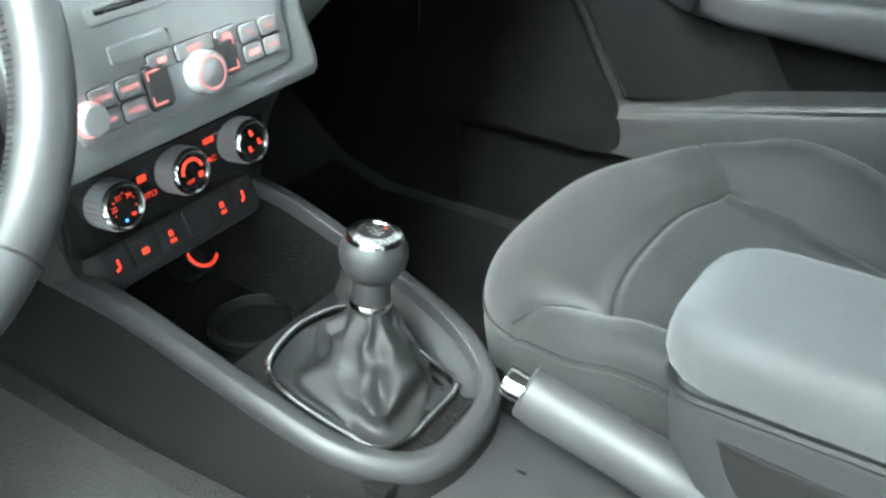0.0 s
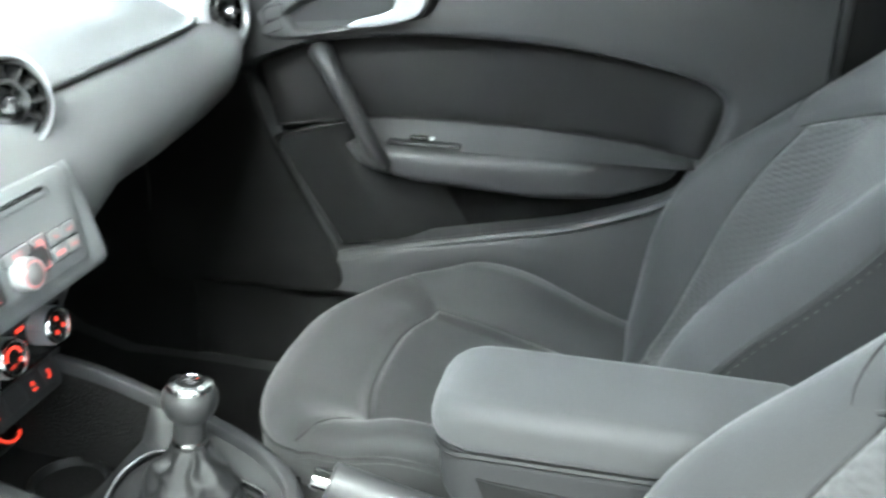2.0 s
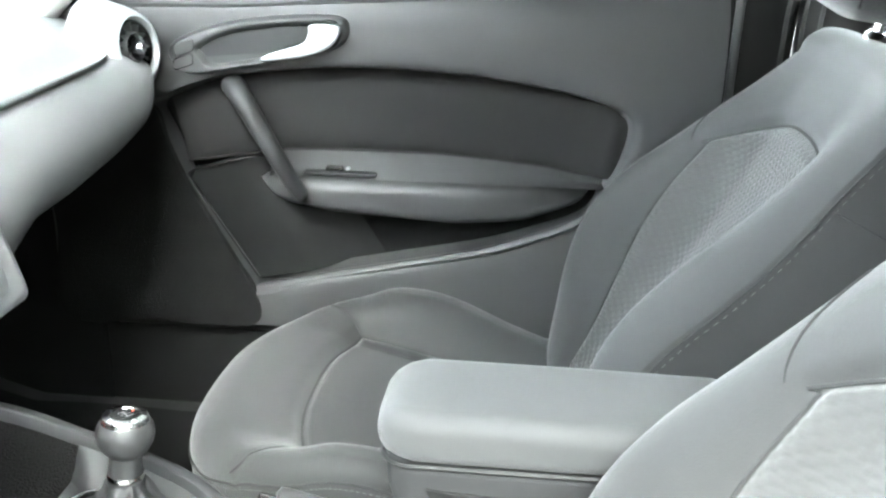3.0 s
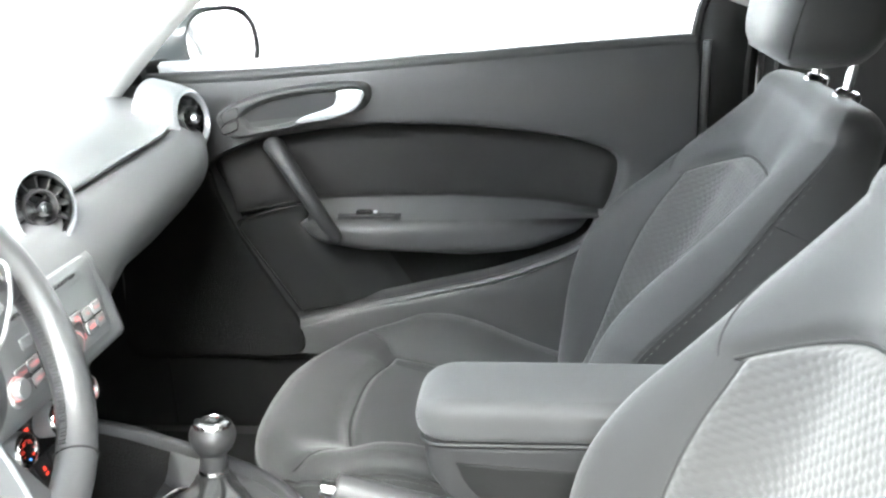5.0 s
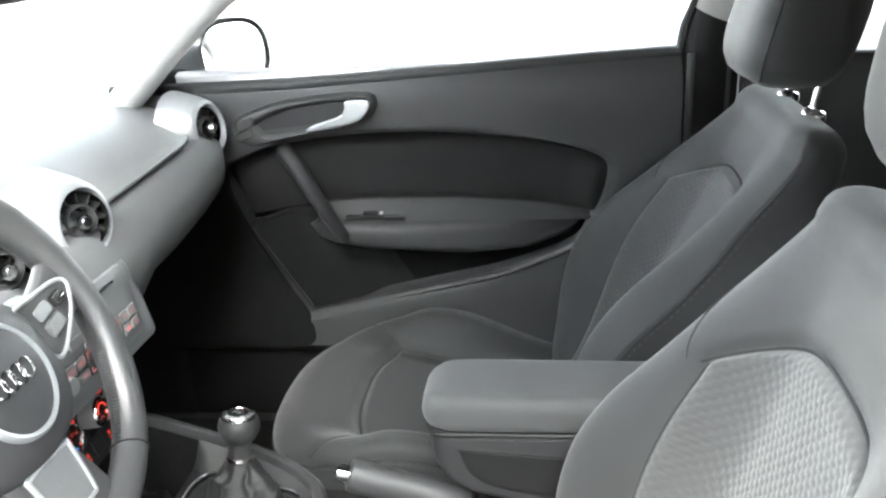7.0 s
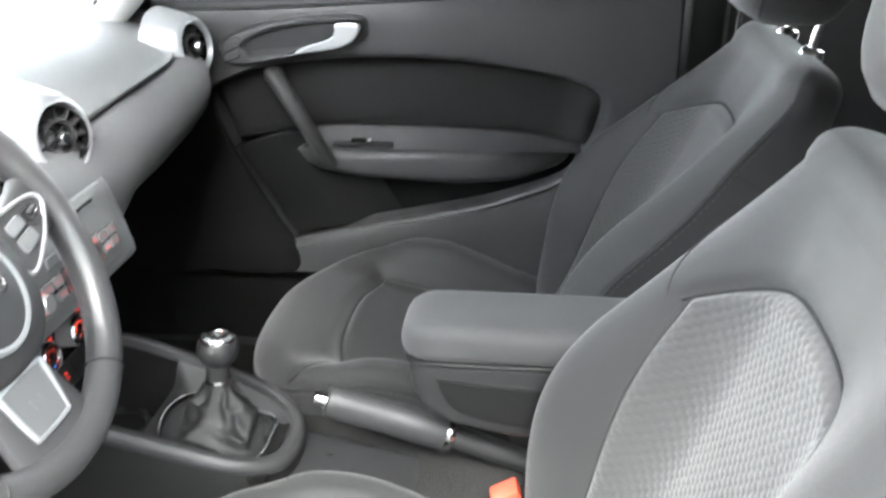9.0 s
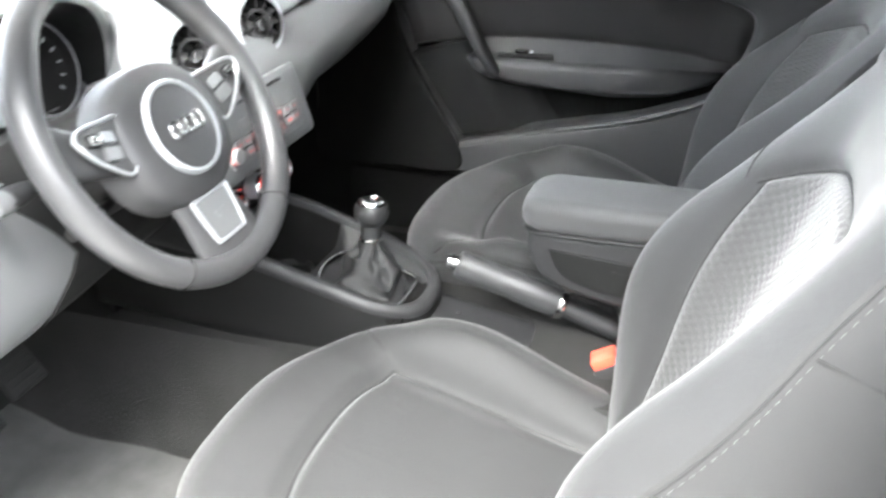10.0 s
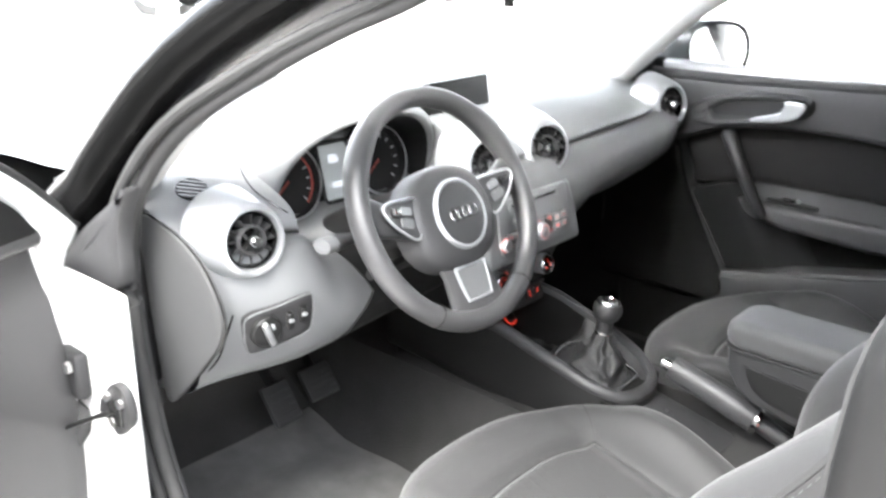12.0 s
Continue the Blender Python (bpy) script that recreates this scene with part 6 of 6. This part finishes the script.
# outside mirror on the passenger side
def mirror(label):
    m = thing("door_mirror", (0.78, 0.34, 0.95), label, "door mirror")
    Q = pose(0.872, 0.247, 0.992, 84, 0, -36)

    def oval(w, h, z, dx=0.0):
        return [Q @ Vector((dx + w * math.copysign(abs(math.cos(a)) ** 0.72, math.cos(a)), h * math.copysign(abs(math.sin(a)) ** 0.8, math.sin(a)), z)) for a in (2 * math.pi * j / 48 for j in range(48))]

    bm = bmesh.new()
    bridge(bm, [oval(0.078, 0.060, -0.002), oval(0.083, 0.066, 0.006), oval(0.088, 0.070, 0.002), oval(0.095, 0.073, -0.02, -0.010), oval(0.100, 0.070, -0.05, -0.028), oval(0.096, 0.060, -0.08, -0.044), oval(0.075, 0.042, -0.105, -0.055), oval(0.035, 0.018, -0.117, -0.055)], True, (False, True))
    part("housing", bm, MIRRORCASE, m, "glossy grey mirror housing", 60)
    g = bmesh.new()
    bridge(g, [oval(0.080, 0.062, -0.006), oval(0.079, 0.061, -0.001), oval(0.02, 0.016, 0.0)], True, (True, True))
    part("mirror_glass", g, MIRROR, m, "mirror glass")
    part("rim", tube(oval(0.0805, 0.063, 0.003), 0.003, 8, True), DARK, m)
    part("foot", tube(((0.755, 0.37, 0.945), (0.79, 0.345, 0.948), (0.83, 0.32, 0.955)), (0.03, 0.026, 0.022), 14), DARK, m)
    return m


IM = pose(-0.045, 0.195, 1.200, 84, 0, -24)
rear = thing("interior_mirror", None, "dark grey interior mirror hanging behind the windscreen", "mirror", frame_at=IM)
iml = [(q.x, q.y) for q in curve([(-0.115, -0.030, 0), (-0.118, 0.020, 0), (-0.09, 0.034, 0), (0.09, 0.034, 0), (0.118, 0.022, 0), (0.110, -0.012, 0), (0.080, -0.034, 0), (-0.08, -0.036, 0)], 56, True)]
part("case", plate(iml, lambda u, v, h: Vector((u, v, h - 0.034)), 0.034, 0.010), DOOR, rear, "rounded dark grey case")
part("mirror_glass", plate(inset_loop(iml, 0.006), lambda u, v, h: Vector((u, v, h)), 0.0015, 0.0006), MIRROR, rear, "mirror glass")
part("dip_lever", block((0.018, 0.016, 0.010), (0.0, -0.040, -0.012), 0.003), DARK, rear)
part("stem", tube(curve(((0, 0.0, -0.030), (0.012, 0.035, -0.055), (0.03, 0.085, -0.085)), 12), 0.010, 12), DARK, rear)

mirror("grey passenger door mirror outside the window")
sail = bmesh.new()
bridge(sail, [[Vector((x, y, z)) for y, z in ((0.43, 0.942), (0.338, 0.942), (0.345, 0.995), (0.375, 1.008))] for x in (0.70, 0.725)], True, (True, True))
solid("mirror_triangle", sail, DARK, "black triangular trim at the window's front corner", "trim", SHELL)

# ---- driver side opening: hinge post, seal, open door ----
hp = thing("hinge_post", (-0.77, 0.45, 0.3), "white painted hinge post with door check strap", "pillar", kind=SHELL)
part("post_face", block((0.016, 0.18, 0.56), (-0.769, 0.335, 0.555), 0.006, seg=3), WHITE, hp)
part("post_step", block((0.03, 0.10, 0.56), (-0.752, 0.445, 0.535), 0.01, seg=3), WHITE, hp)
part("post_rib", block((0.012, 0.085, 0.05), (-0.779, 0.365, 0.775), 0.006, seg=3), WHITE, hp)
part("post_rib", block((0.012, 0.060, 0.24), (-0.777, 0.265, 0.545), 0.006, seg=3), WHITE, hp)
uc = [(q.x, q.y) for q in curve([(0.262, 0.968, 0), (0.315, 0.935, 0), (0.38, 0.888, 0), (0.440, 0.840, 0), (0.466, 0.802, 0), (0.39, 0.800, 0), (0.303, 0.822, 0), (0.292, 0.903, 0)], 64, True)]
part("upper_cover", plate(uc, lambda u, v, h: Vector((-0.722 - h - 0.10 * max(0, u - 0.30), u, v)), 0.022, 0.009), RIMSKIN, hp, "smooth grey plastic cover")
seal = curve(((-0.705, 0.08, 0.405), (-0.712, 0.21, 0.42), (-0.716, 0.272, 0.53), (-0.718, 0.300, 0.635), (-0.718, 0.318, 0.769), (-0.716, 0.312, 0.887), (-0.708, 0.276, 0.965), (-0.700, 0.176, 1.057), (-0.670, 0.047, 1.135), (-0.640, -0.032, 1.179), (-0.610, -0.103, 1.213), (-0.575, -0.25, 1.285), (-0.565, -0.45, 1.32), (-0.56, -0.65, 1.32)), 70)
part("door_seal", tube(seal, 0.011, 10), RUBBER, hp, "grey rubber door seal")
part("seal_lip", tube([p + Vector((-0.016, 0.016, 0.003)) for p in seal], 0.008, 8), RUBBER, hp)
part("seal_lip", tube([p + Vector((0.014, 0.010, 0.0)) for p in seal], 0.008, 8), DOOR, hp)
cp = [(q.x, q.y) for q in curve([(0.262, 0.712, 0), (0.232, 0.706, 0), (0.226, 0.668, 0), (0.262, 0.634, 0), (0.282, 0.648, 0), (0.308, 0.652, 0), (0.296, 0.682, 0)], 42, True)]
chk = part("check_plate", plate(cp, lambda u, v, h: Vector((-0.779 - h, u, v)), 0.012, 0.004), PLASTIC, hp, "dark door check mount")
part("check_opening", block((0.006, 0.030, 0.034), (-0.792, 0.258, 0.672), 0.002), PIANO, chk)
for by, bz in ((0.243, 0.690), (0.268, 0.655), (0.275, 0.690)):
    part("bolt", lathe(((0.007, 0), (0.007, 0.005), (0, 0.006)), 6, pose(-0.791, by, bz, 0, -90, 0)), STEEL, chk)
part("check_strap", tube(((-0.786, 0.258, 0.672), (-0.797, 0.30, 0.652), (-0.812, 0.37, 0.612)), (0.010, 0.009, 0.009), 8, flat=0.4), DARK, chk, "dark steel check strap")
hg = part("hinge", block((0.022, 0.055, 0.070), (-0.787, 0.372, 0.690), 0.008, seg=3), PLASTIC, hp, "dark door hinge")
part("hinge_pin", tube(((-0.800, 0.388, 0.66), (-0.800, 0.388, 0.73)), 0.007, 12), DARK, hg)
part("bolt", lathe(((0.009, 0), (0.009, 0.006), (0, 0.007)), 6, pose(-0.798, 0.362, 0.705, 0, -90, 0)), STEEL, hg)
part("cable_grommet", tube(((-0.77, 0.378, 0.628), (-0.79, 0.385, 0.60), (-0.805, 0.39, 0.57)), (0.018, 0.022, 0.018), 12), RUBBER, hp, "ribbed rubber cable sleeve")

DM = pose(-0.792, 0.425, 0.42, 0, 0, -66)
dd = thing("driver_door", None, "open driver door, white outside with dark grey lining", "door", frame_at=DM)
# in the door's own frame: -y runs from the hinge to the latch, +x faces the cabin
part("door_shell", block((0.07, 1.16, 0.56), (-0.045, -0.60, 0.27), 0.03, seg=3), WHITE, dd, "white painted door skin")
part("door_edge", block((0.075, 0.02, 0.46), (-0.022, -0.010, 0.22), 0.008), WHITE, dd)


def dl_pt(u, v):
    y, z = -0.006 - 0.036 * v - 1.10 * u, 0.02 + 0.46 * v
    return Vector((0.03 + 0.022 * math.sin(math.pi * min(1, v * 1.05)) + 0.03 * math.exp(-((v - 0.45) / 0.07) ** 2) * ease(0.2, 0.35, u), y, z))


part("door_lining", sheet(40, 40, dl_pt), DOOR, dd, "dark grained door lining")
part("belt_trim", tube(((0.045, -0.05, 0.480), (0.045, -0.6, 0.50), (0.045, -1.13, 0.52)), 0.012, 10), DOOR, dd)
part("pocket_edge", tube(curve(((0.058, -0.06, 0.08), (0.062, -0.2, 0.085), (0.065, -0.5, 0.11), (0.06, -0.9, 0.17)), 20), 0.006, 8), DARK, dd)
part("window_frame", tube(curve(((-0.01, -0.03, 0.53), (0.0, -0.25, 0.70), (0.06, -0.55, 0.86), (0.10, -0.75, 0.90), (0.10, -1.05, 0.88), (0.02, -1.15, 0.56)), 40), 0.018, 10), BLACKGLOSS, dd, "black window frame")
fc = [(q.x, q.y) for q in curve([(-0.010, 0.34, 0), (0.000, 0.40, 0), (0.012, 0.432, 0), (0.036, 0.452, 0), (0.038, 0.472, 0), (-0.012, 0.519, 0), (-0.064, 0.564, 0), (-0.20, 0.66, 0), (-0.21, 0.62, 0), (-0.096, 0.546, 0), (-0.058, 0.503, 0), (-0.046, 0.46, 0), (-0.035, 0.34, 0)], 78, True)]
part("frame_corner", plate(fc, lambda u, v, h: Vector((0.018 + h, u, v)), 0.022, 0.006), WHITE, dd, "white painted corner of the window frame")
part("corner_seal", tube(curve(((0.035, 0.045, 0.466), (0.036, -0.010, 0.521), (0.036, -0.064, 0.568), (0.036, -0.20, 0.666)), 20), 0.006, 8), RUBBER, dd)
mt = [(q.x, q.y) for q in curve([(-0.052, 0.478, 0), (-0.062, 0.505, 0), (-0.098, 0.543, 0), (-0.20, 0.61, 0), (-0.27, 0.60, 0), (-0.27, 0.50, 0), (-0.15, 0.485, 0)], 49, True)]
part("mirror_triangle", plate(mt, lambda u, v, h: Vector((0.042 + h, u, v)), 0.012, 0.006), DARK, dd)
